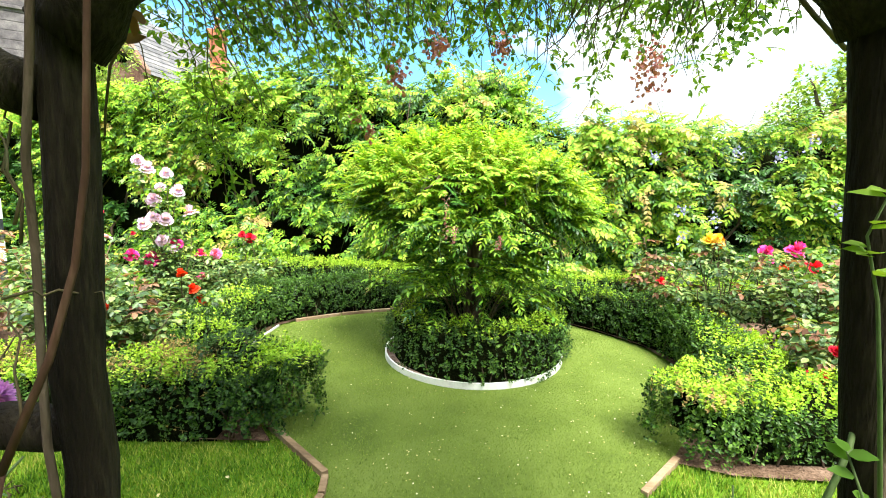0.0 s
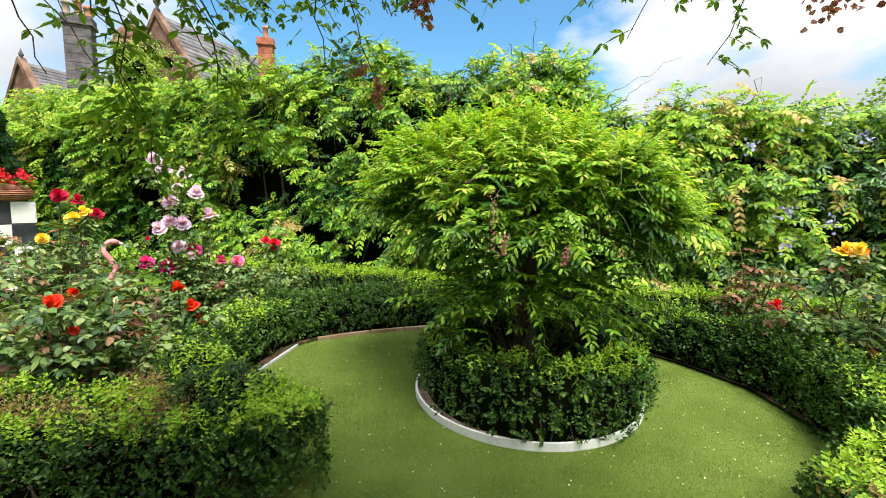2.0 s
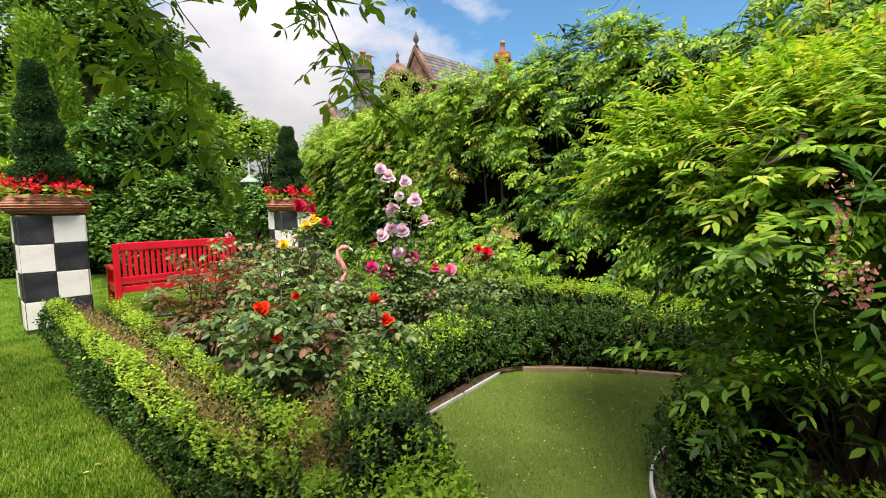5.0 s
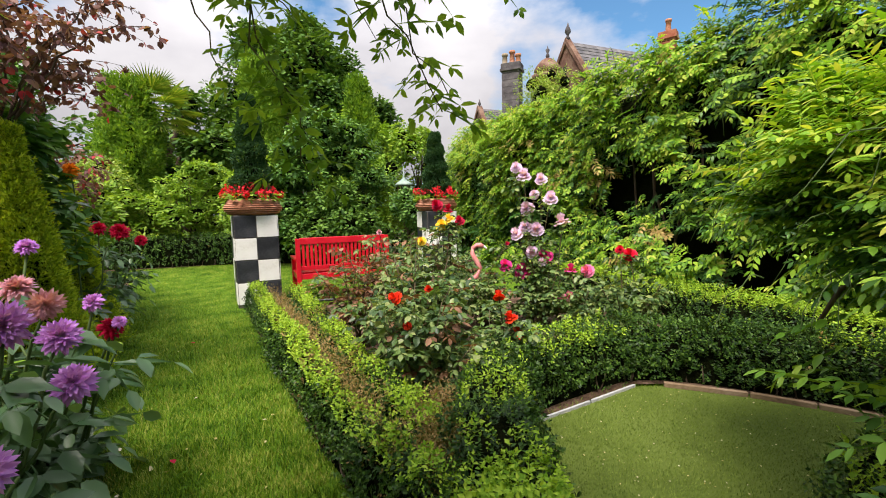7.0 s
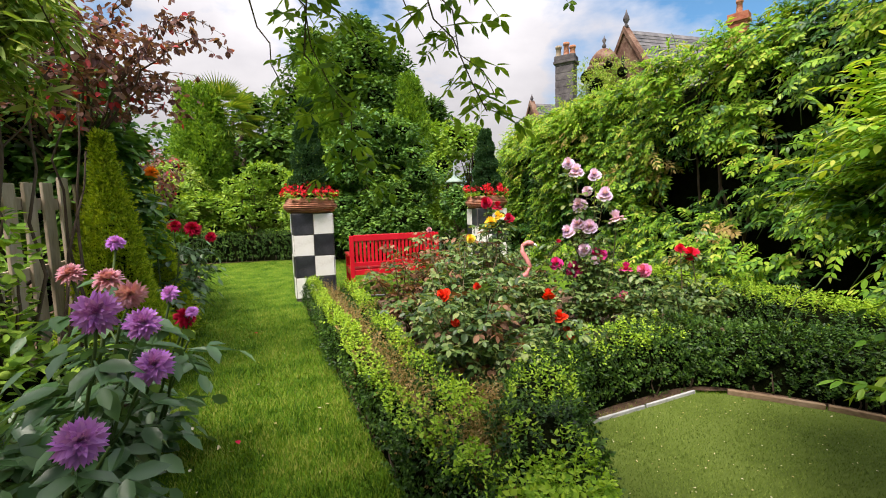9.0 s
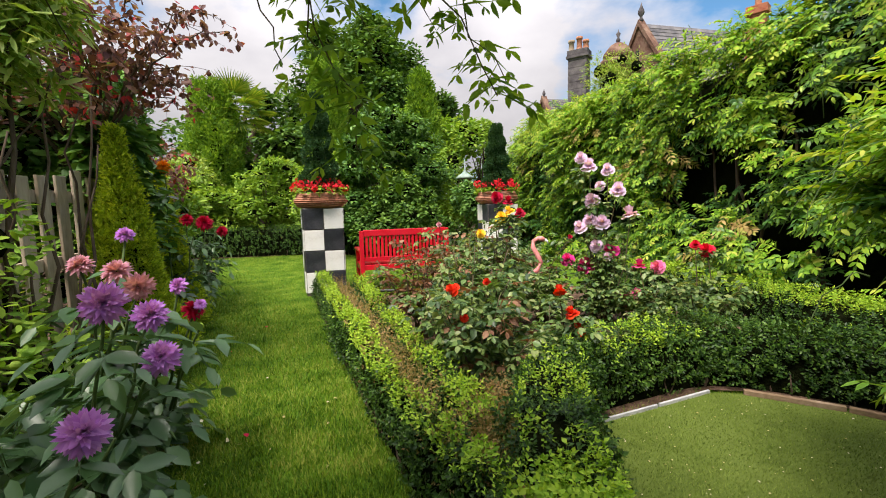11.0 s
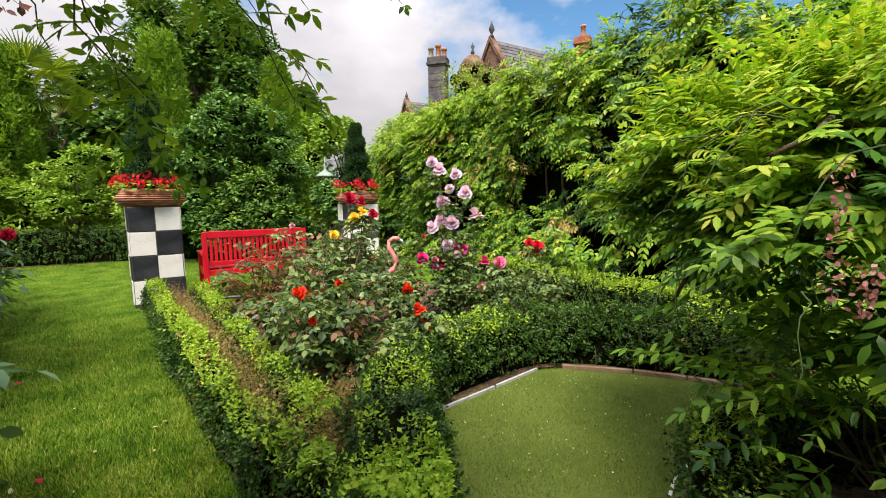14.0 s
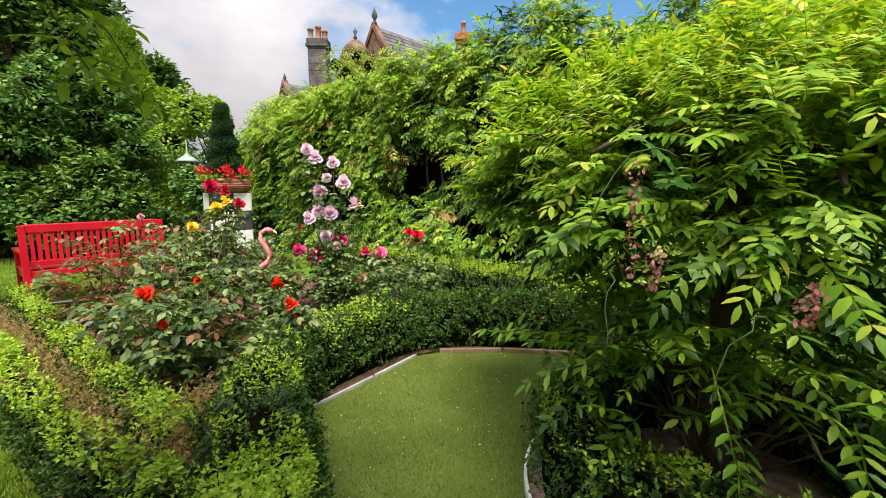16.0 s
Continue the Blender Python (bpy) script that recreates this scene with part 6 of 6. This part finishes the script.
for k in range(6):
    x = -3.45 + k * 0.19
    part("board", box(x, x + 0.11, 1.33, 1.35, 0.02, 1.62 + RNG.normal() * 0.03, 0.004), M["fence"], fence)
for zz in (0.35, 0.95, 1.4):
    part("rail", box(-3.45, -2.3, 1.295, 1.328, zz, zz + 0.08, 0.004), M["fence"], fence)
part("post", box(-2.30, -2.20, 1.29, 1.39, 0, 1.75, 0.006), M["fence"], fence)

# bird table
bt = thing("bird_table", "bird table with a pale green conical roof and spire", "bird table", (-9.99, 6.34, 0))
part("pole", tube([(-9.99, 6.34, 0), (-9.99, 6.34, 1.75)], 0.035, 0.035, 8), M["timber"], bt)
part("tray", box(-10.15, -9.83, 6.18, 6.50, 1.72, 1.76, 0.005), M["timber"], bt)
for sx, sy in ((-1, -1), (1, -1), (1, 1), (-1, 1)):
    part("upright", tube([(-9.99 + 0.12 * sx, 6.34 + 0.12 * sy, 1.76), (-9.99 + 0.12 * sx, 6.34 + 0.12 * sy, 1.97)], 0.018, 0.018, 6), M["timber"], bt)
part("roof", lathe([(0.22, 1.96), (0.23, 1.975), (0.17, 2.03), (0.08, 2.09), (0.035, 2.14), (0.03, 2.16), (0.015, 2.2), (0.006, 2.45)], 24, (-9.99, 6.34, 0)), M["verdigris"], bt, "pale green metal roof with a spire")

# white stake and slab glimpsed behind the round planter
tagged(part("stone_slab", box(0.9, 2.2, 7.45, 7.75, 0.0, 0.16, 0.01), M["grey_edge"]), "grey stone slab behind the box hedge", "slab")
tagged(part("white_stake", tube([(1.02, 7.35, 0), (1.03, 7.35, 0.60)], 0.006, 0.006, 8), M["white_edge"]), "thin white garden stake", "stake")


# ---- house ----
def gable_house(name, apex, half, drop, y1, eave_to, label, steps=1):
    """A stone house whose gable faces the garden; the ridge runs away from it."""
    ax, ay, az = apex
    h = thing(name, label, "house", (ax, ay, 0))
    bm = bmesh.new()
    prof = [(ax - half, 0), (ax + half, 0), (ax + half, az - drop), (ax, az), (ax - half, az - drop)]
    f = [bm.verts.new((x, ay, z)) for x, z in prof]
    g = [bm.verts.new((x, y1, z)) for x, z in prof]
    bm.faces.new(f[::-1])
    bm.faces.new(g)
    for i in range(5):
        bm.faces.new((f[i], f[(i + 1) % 5], g[(i + 1) % 5], g[i]))
    bmesh.ops.recalc_face_normals(bm, faces=bm.faces)
    part("wall", bm, M["stone"], h, "lichened reddish stone wall")
    for sgn in (-1, 1):
        nrow = 14
        for r in range(nrow):
            a, b = r / nrow, (r + 1) / nrow + 0.012
            p0 = Vector((ax + sgn * (half + 0.12) * a, 0, az + 0.10 - (drop * (half + 0.12) / half) * a))
            p1 = Vector((ax + sgn * (half + 0.12) * b, 0, az + 0.10 - (drop * (half + 0.12) / half) * b))
            up = Vector((drop * sgn, 0, half)).normalized()
            q = bmesh.new()
            vs = []
            for yy in (ay + 0.25, y1):
                for pnt, o in ((p0, 0.03), (p1, 0.055), (p1, 0.02), (p0, 0.0)):
                    c = pnt + up * o
                    vs.append(q.verts.new((c.x, yy, c.z)))
            for i in range(4):
                q.faces.new((vs[i], vs[(i + 1) % 4], vs[4 + (i + 1) % 4], vs[4 + i]))
            q.faces.new(vs[3::-1])
            q.faces.new(vs[4:])
            bmesh.ops.recalc_face_normals(q, faces=q.faces)
            part("slate_course", q, M["slate"], h)
        # stone coping up the gable
        q = bmesh.new()
        vs = []
        for yy in (ay - 0.10, ay + 0.26):
            for s, o in ((0.0, 0.32), (1.06, 0.32), (1.06, 0.0), (0.0, 0.0)):
                vs.append(q.verts.new((ax + sgn * half * s, yy, az - drop * s + o)))
        for i in range(4):
            q.faces.new((vs[i], vs[(i + 1) % 4], vs[4 + (i + 1) % 4], vs[4 + i]))
        q.faces.new(vs[3::-1])
        q.faces.new(vs[4:])
        bmesh.ops.recalc_face_normals(q, faces=q.faces)
        part("coping", q, M["stone"], h, "stone gable coping")
    fs = half / 2.35
    part("finial", lathe([(r_ * fs, z_ * fs) for r_, z_ in ((0.10, 0.2), (0.13, 0.32), (0.07, 0.40), (0.07, 0.48), (0.17, 0.64), (0.15, 0.78), (0.06, 0.98), (0.015, 1.18))], 12, (ax, ay + 0.08, az)), M["grey_brick"], h, "grey stone finial")
    return h


house = gable_house("stone_house", (-20.0, 19.1, 10.45), 2.35, 3.3, 28.5, 7.5, "old reddish stone house with a steep slate roof and gable finial")
part("slit_window", box(-20.28, -19.72, 19.02, 19.09, 8.1, 9.3, 0.01), M["stone"], house, "narrow gable window surround")
part("slit_pane", box(-20.12, -19.88, 18.99, 19.015, 8.2, 9.2), M["glass_dark"], house)
gable_house("stone_house", (-26.3, 16.7, 8.0), 1.5, 2.3, 24.0, 5.5, "small stone gable with a slate roof beyond the hedge")
tur = thing("stone_turret", "domed stone turret with a finial beside the gable", "turret", (-20.45, 18.15, 0))
part("wall", lathe([(0.8, 0), (0.8, 8.5), (0.9, 8.55), (0.9, 8.75), (0.78, 8.78)], 20, (-20.45, 18.15, 0)), M["stone"], tur)
part("dome", lathe([(0.78, 8.78), (0.75, 9.1), (0.60, 9.32), (0.40, 9.55), (0.18, 9.68), (0.06, 9.72)], 20, (-20.45, 18.15, 0)), M["stone"], tur, "weathered stone dome")
part("finial", lathe([(0.07, 9.70), (0.12, 9.82), (0.05, 9.97), (0.12, 10.15), (0.04, 10.25), (0.01, 10.38)], 10, (-20.45, 18.15, 0)), M["grey_brick"], tur)
part("satellite_dish", lathe([(0.02, 0.0), (0.2, 0.03), (0.32, 0.09), (0.31, 0.10), (0.02, 0.02)], 16, (-18.3, 18.9, 8.1)), M["grey_edge"], house, "grey satellite dish")


def chimney(c, w, d, z1, mat, pots, label, turn=0.0):
    ch = thing("chimney", label, "chimney", (c[0], c[1], 0))
    m = Matrix.Translation((c[0], c[1], 0)) @ Matrix.Rotation(turn, 4, "Z")
    part("shaft", box(-w / 2, w / 2, -d / 2, d / 2, 0, z1 - 0.9, 0.02, m), M[mat], ch)
    rows = 12
    for r in range(rows):
        z = z1 - 4.6 + r * 0.37
        if z > z1 - 0.45:
            break
        part("block_course", box(-w / 2 - 0.012, w / 2 + 0.012, -d / 2 - 0.012, d / 2 + 0.012, z, z + 0.35, 0.015, m), M[mat], ch)
    part("band", box(-w / 2 - 0.10, w / 2 + 0.10, -d / 2 - 0.10, d / 2 + 0.10, z1 - 0.42, z1 - 0.28, 0.02, m), M[mat], ch)
    part("cap", box(-w / 2 - 0.06, w / 2 + 0.06, -d / 2 - 0.06, d / 2 + 0.06, z1 - 0.28, z1, 0.03, m), M[mat], ch)
    for px, col, ht in pots:
        part("pot", lathe([(0.17, 0), (0.15, 0.1), (0.13, ht - 0.15), (0.17, ht - 0.12), (0.17, ht), (0.11, ht)], 14, (c[0] + px * math.cos(turn), c[1] + px * math.sin(turn), z1)), M[col], ch, "clay chimney pot")


chimney((-20.77, 16.03), 0.95, 0.75, 9.25, "grey_brick", [(-0.42, "fence", 0.62), (0.0, "terracotta", 0.72), (0.34, "terracotta", 0.5)], "grey stone chimney stack with three clay pots", 0.75)
chimney((-17.8, 24.3), 0.8, 0.6, 10.9, "red_brick", [(0.0, "terracotta", 0.7)], "red brick chimney stack with one pot", 0.5)
chimney((-20.6, 26.8), 1.0, 0.8, 10.6, "red_brick", [(0.0, "fence", 0.5)], "red brick chimney on the slate roof", 0.4)

# ---- rose arbour over the path ----
arb = thing("rose_arbour", "rustic arbour of dark round timber posts overgrown with a rambling rose", "arbour", (0.7, 2.5, 0))


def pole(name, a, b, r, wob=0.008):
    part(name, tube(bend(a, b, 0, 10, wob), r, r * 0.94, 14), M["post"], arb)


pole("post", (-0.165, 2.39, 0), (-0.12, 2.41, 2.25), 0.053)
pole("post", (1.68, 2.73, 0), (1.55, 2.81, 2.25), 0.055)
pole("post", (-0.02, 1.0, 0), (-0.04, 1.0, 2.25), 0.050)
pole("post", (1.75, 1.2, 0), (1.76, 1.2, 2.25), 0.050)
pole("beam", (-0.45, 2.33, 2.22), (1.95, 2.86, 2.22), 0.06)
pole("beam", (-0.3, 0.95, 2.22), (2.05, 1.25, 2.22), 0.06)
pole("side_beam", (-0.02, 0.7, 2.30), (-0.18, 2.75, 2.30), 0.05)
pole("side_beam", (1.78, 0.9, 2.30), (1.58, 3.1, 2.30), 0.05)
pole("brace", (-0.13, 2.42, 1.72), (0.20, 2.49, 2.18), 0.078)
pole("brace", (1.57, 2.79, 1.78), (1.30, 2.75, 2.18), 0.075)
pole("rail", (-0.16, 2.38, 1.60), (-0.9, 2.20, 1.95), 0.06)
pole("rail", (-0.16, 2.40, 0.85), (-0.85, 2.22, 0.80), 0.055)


def rambler():
    r = thing("rambling_rose", "rambling rose with hanging sprays and faded pink flowers", "rose", (0.7, 2.9, 2.2))
    canes = []
    # woody stems in the roof of the arbour
    for _ in range(110):
        a = np.array([RNG.uniform(-0.6, 1.9), RNG.uniform(-0.5, 2.7), 2.26 + RNG.uniform(-0.02, 0.22)])
        b = a + np.array([RNG.normal() * 0.55, RNG.uniform(0.3, 1.1), RNG.uniform(-0.2, 0.15)])
        canes.append(bend(a, b, 0.06, 8, 0.03))
    for c in canes:
        part("old_cane", tube(c, RNG.uniform(0.006, 0.014), 0.004, 6), M["rose_stem"], r)
    for q in (tube(bend((-0.19, 2.33, 0), (-0.08, 2.33, 2.3), 0, 12, 0.008), 0.009, 0.007, 8), tube(bend((1.66, 2.72, 0), (1.60, 2.70, 2.3), 0, 12, 0.008), 0.012, 0.009, 8)):
        part("main_stem", q, M["bark"], r)
    # hanging sprays: top, tip
    sprays = [((-0.60, 3.02, 2.05), (-0.57, 3.10, 1.66), 0), ((-0.36, 3.08, 2.1), (-0.46, 3.29, 1.39), 34), ((-0.46, 3.10, 2.1), (-0.44, 3.22, 1.56), 26), ((-0.40, 3.26, 2.1), (-0.30, 3.52, 1.54), 28),
              ((-0.10, 3.42, 2.12), (-0.03, 3.52, 1.73), 7), ((0.0, 3.45, 2.15), (0.08, 3.60, 1.72), 6), ((0.12, 3.5, 2.25), (0.24, 3.66, 1.95), 8), ((0.35, 3.4, 2.3), (0.40, 3.64, 2.06), 5),
              ((1.05, 3.6, 2.5), (0.80, 3.85, 1.86), 15), ((1.30, 3.6, 2.5), (1.05, 3.98, 1.80), 14), ((1.35, 3.6, 2.45), (1.62, 4.02, 1.96), 16), ((1.2, 3.5, 2.4), (1.40, 4.02, 2.02), 10),
              ((1.25, 3.5, 2.35), (1.12, 3.9, 2.0), 12), ((-0.9, 3.1, 2.2), (-0.78, 3.38, 1.74), 6), ((-0.45, 3.2, 2.25), (-0.30, 3.52, 1.76), 8), ((0.5, 3.3, 2.35), (0.68, 3.75, 2.10), 6),
              ((-0.15, 3.3, 2.2), (0.02, 3.6, 1.93), 10), ((-0.2, 2.55, 2.2), (-0.62, 2.7, 1.62), 9), ((0.75, 3.2, 2.4), (0.95, 3.8, 2.05), 9), ((-0.65, 3.0, 2.15), (-0.36, 3.30, 1.92), 7),
              ((-0.5, 3.35, 2.1), (-0.44, 3.60, 1.60), 10), ((0.2, 3.2, 2.3), (-0.02, 3.55, 2.0), 9)]
    P, D, st = [], [], []
    for a, b, k in sprays:
        c = bend(a, b, -0.03, 8, 0.012)
        st.append(tube(c, 0.0026, 0.0012, 5))
        back = np.array(a) + np.array([RNG.normal() * 0.1, -0.55, 0.14])
        st.append(tube(bend(back, a, 0.05, 5), 0.0038, 0.0026, 5))
        for q in range(k):
            s = RNG.uniform(0.1, 1.0) * (len(c) - 1)
            i = min(int(s), len(c) - 2)
            P.append(c[i] + (c[i + 1] - c[i]) * (s - i))
            an = RNG.uniform(0, 6.28)
            D.append((math.cos(an), math.sin(an), RNG.uniform(-0.7, 0.2)))
    for q in st:
        part("hanging_shoot", q, M["rose_stem"], r)
    P, D = np.array(P), np.array(D)
    N = unit(np.array([0, 0, 1.0]) + RNG.normal(size=(len(P), 3)) * 0.5)
    # sprays take the paler leaf, backlight included in its colour
    part("leaves", pinnate(P, D, N, RNG.uniform(0.065, 0.105, len(P)), 2, 0.040, 0.019, 0.25, 60, True, 0.3, 0.25, 0.001), M["hanging"], r)
    # thick leafage in the roof, carried back unseen to shade the posts
    n = 7000
    P = np.stack([RNG.uniform(-0.9, 2.2, n), RNG.uniform(-1.8, 3.15, n), 2.34 + RNG.uniform(-0.05, 0.45, n)], 1)
    D = RNG.normal(size=(n, 3)) * np.array([1, 1, 0.4])
    part("roof_leaves", pinnate(P, D, unit(np.array([0, 0, 1.0]) + RNG.normal(size=(n, 3)) * 0.4), RNG.uniform(0.09, 0.14, n), 2, 0.055, 0.034, 0.25, 60, "oval", 0.3, 0.25, 0.001), M["spray_leaf"], r)
    # the fringe along the front of the roof, its leaves in the shade-dark tone
    for _ in range(380):
        x = RNG.uniform(-0.75, 1.75)
        a = np.array([x, RNG.uniform(2.75, 3.3) + 0.08 * x, 2.36 + RNG.uniform(-0.04, 0.08)])
        b = a + np.array([RNG.normal() * 0.28, RNG.uniform(0.35, 0.85), RNG.uniform(-0.36, -0.04)])
        part("fringe_twig", tube(bend(a, b, RNG.uniform(0.02, 0.14), 8, 0.022), RNG.uniform(0.003, 0.008), 0.0015, 5), M["rose_stem"], r)
    n = 1600
    x = RNG.uniform(-0.85, 1.9, n)
    P = np.stack([x, RNG.uniform(3.1, 4.1, n) + 0.08 * x, 2.42 - 0.30 * RNG.uniform(size=n) ** 2.0], 1)
    P[:, 2] += 0.06 * wave(P, 4, 71)
    part("fringe_leaves", pinnate(P, RNG.normal(size=(n, 3)) * np.array([1, 1, 0.5]) + DOWN * 0.3, unit(np.array([0, 0, 1.0]) + RNG.normal(size=(n, 3)) * 0.5), RNG.uniform(0.06, 0.11, n), 2, 0.040, 0.024, 0.25, 60, "oval", 0.3, 0.25, 0.001), M["spray_leaf"], r)
    # stems winding round the posts, and leafy shoots beside them
    part("main_stem", tube(bend((-0.16, 2.10, 0.0), (-0.08, 2.20, 0.87), 0, 6, 0.01), 0.009, 0.008, 7), M["red_cane"], r, "reddish brown woody stem")
    part("main_stem", tube([(-0.08, 2.20, 0.87), (-0.04, 2.27, 1.07), (-0.01, 2.31, 1.25), (0.01, 2.33, 1.44), (0.02, 2.35, 1.76), (0.0, 2.38, 2.2)], 0.008, 0.006, 7), M["red_cane"], r, "reddish brown woody stem")
    for _ in range(16):
        a = np.array([-0.22 + RNG.normal() * 0.05, 2.27 + RNG.normal() * 0.05, RNG.uniform(0.3, 1.5)])
        b = a + np.array([RNG.uniform(-0.10, 0.16), RNG.uniform(0.02, 0.14), RNG.uniform(-0.1, 0.45)])
        part("thin_twig", tube(bend(a, b, 0.05, 7, 0.012), 0.0035, 0.0015, 5), M["rose_stem"], r)
    for pts, size, count, mat in ((((1.62, 2.66, 0.55), (1.57, 2.66, 1.0), (1.55, 2.67, 1.2), (1.53, 2.69, 1.33), (1.56, 2.67, 1.46)), 0.055, 11, "lime"),
                                  (((1.62, 2.62, 0.3), (1.55, 2.60, 0.75), (1.50, 2.62, 0.90)), 0.05, 14, "spray_leaf"),
                                  (((1.34, 2.60, 0.0), (1.32, 2.60, 0.5), (1.30, 2.61, 0.80)), 0.055, 9, "lime")):
        c = np.array(pts)
        part("leafy_shoot", tube(c, 0.005, 0.002, 6), M["stem"], r)
        k = RNG.uniform(0.45, 1.0, count) * (len(c) - 1)
        i = np.minimum(k.astype(int), len(c) - 2)
        o = c[i] + (c[i + 1] - c[i]) * (k - i)[:, None]
        an = RNG.uniform(0, 6.283, count)
        for q, w in zip(o, an):
            part("leaf", leaves(q[None], np.array([[math.cos(w), math.sin(w), 0.25]]), unit(np.array([[0.1, -0.4, 0.9]]) + RNG.normal(size=(1, 3)) * 0.2), size * RNG.uniform(0.7, 1.2), size * 0.6, True), M[mat], r)
    # the near bronze spray beside the post
    c = bend((0.02, 2.50, 1.95), (-0.30, 2.63, 1.55), 0.05, 8, 0.01)
    part("bronze_shoot", tube(c, 0.006, 0.003, 6), M["rose_stem"], r)
    k = 10
    P = c[RNG.integers(1, 7, k)]
    part("bronze_leaves", leaves(P, RNG.normal(size=(k, 3)) + np.array([0, 0, -0.3]), RNG.normal(size=(k, 3)), 0.06, 0.035, True), M["spray_red"], r, "bronze leaves")
    part("arching_cane", tube(bend((1.05, 2.95, 2.22), (1.62, 2.98, 1.78), 0.06, 8, 0.006), 0.008, 0.006, 6), M["rose_stem"], r)
    part("arching_cane", tube(bend((1.44, 2.62, 0.55), (1.66, 2.8, 0.92), 0.1, 8, 0.004), 0.008, 0.005, 6), M["stem"], r)
    for (x, y, z), s, k in (((1.38, 4.0, 2.04), 0.085, 46), ((0.40, 3.63, 2.07), 0.05, 24), ((0.68, 3.75, 2.10), 0.04, 18), ((0.22, 3.61, 1.95), 0.045, 22), ((0.08, 3.60, 1.70), 0.022, 8), ((0.02, 3.58, 1.76), 0.02, 8)):
        k = k * 4
        o = np.array([x, y, z]) + RNG.normal(size=(k, 3)) * np.array([s * 0.5, s * 0.5, s * 0.8])
        part("flower_head", leaves(o, RNG.normal(size=(k, 3)), RNG.normal(size=(k, 3)), 0.022, 0.022, True), P_COL["faded"], r, "faded pink flower cluster")


rambler()
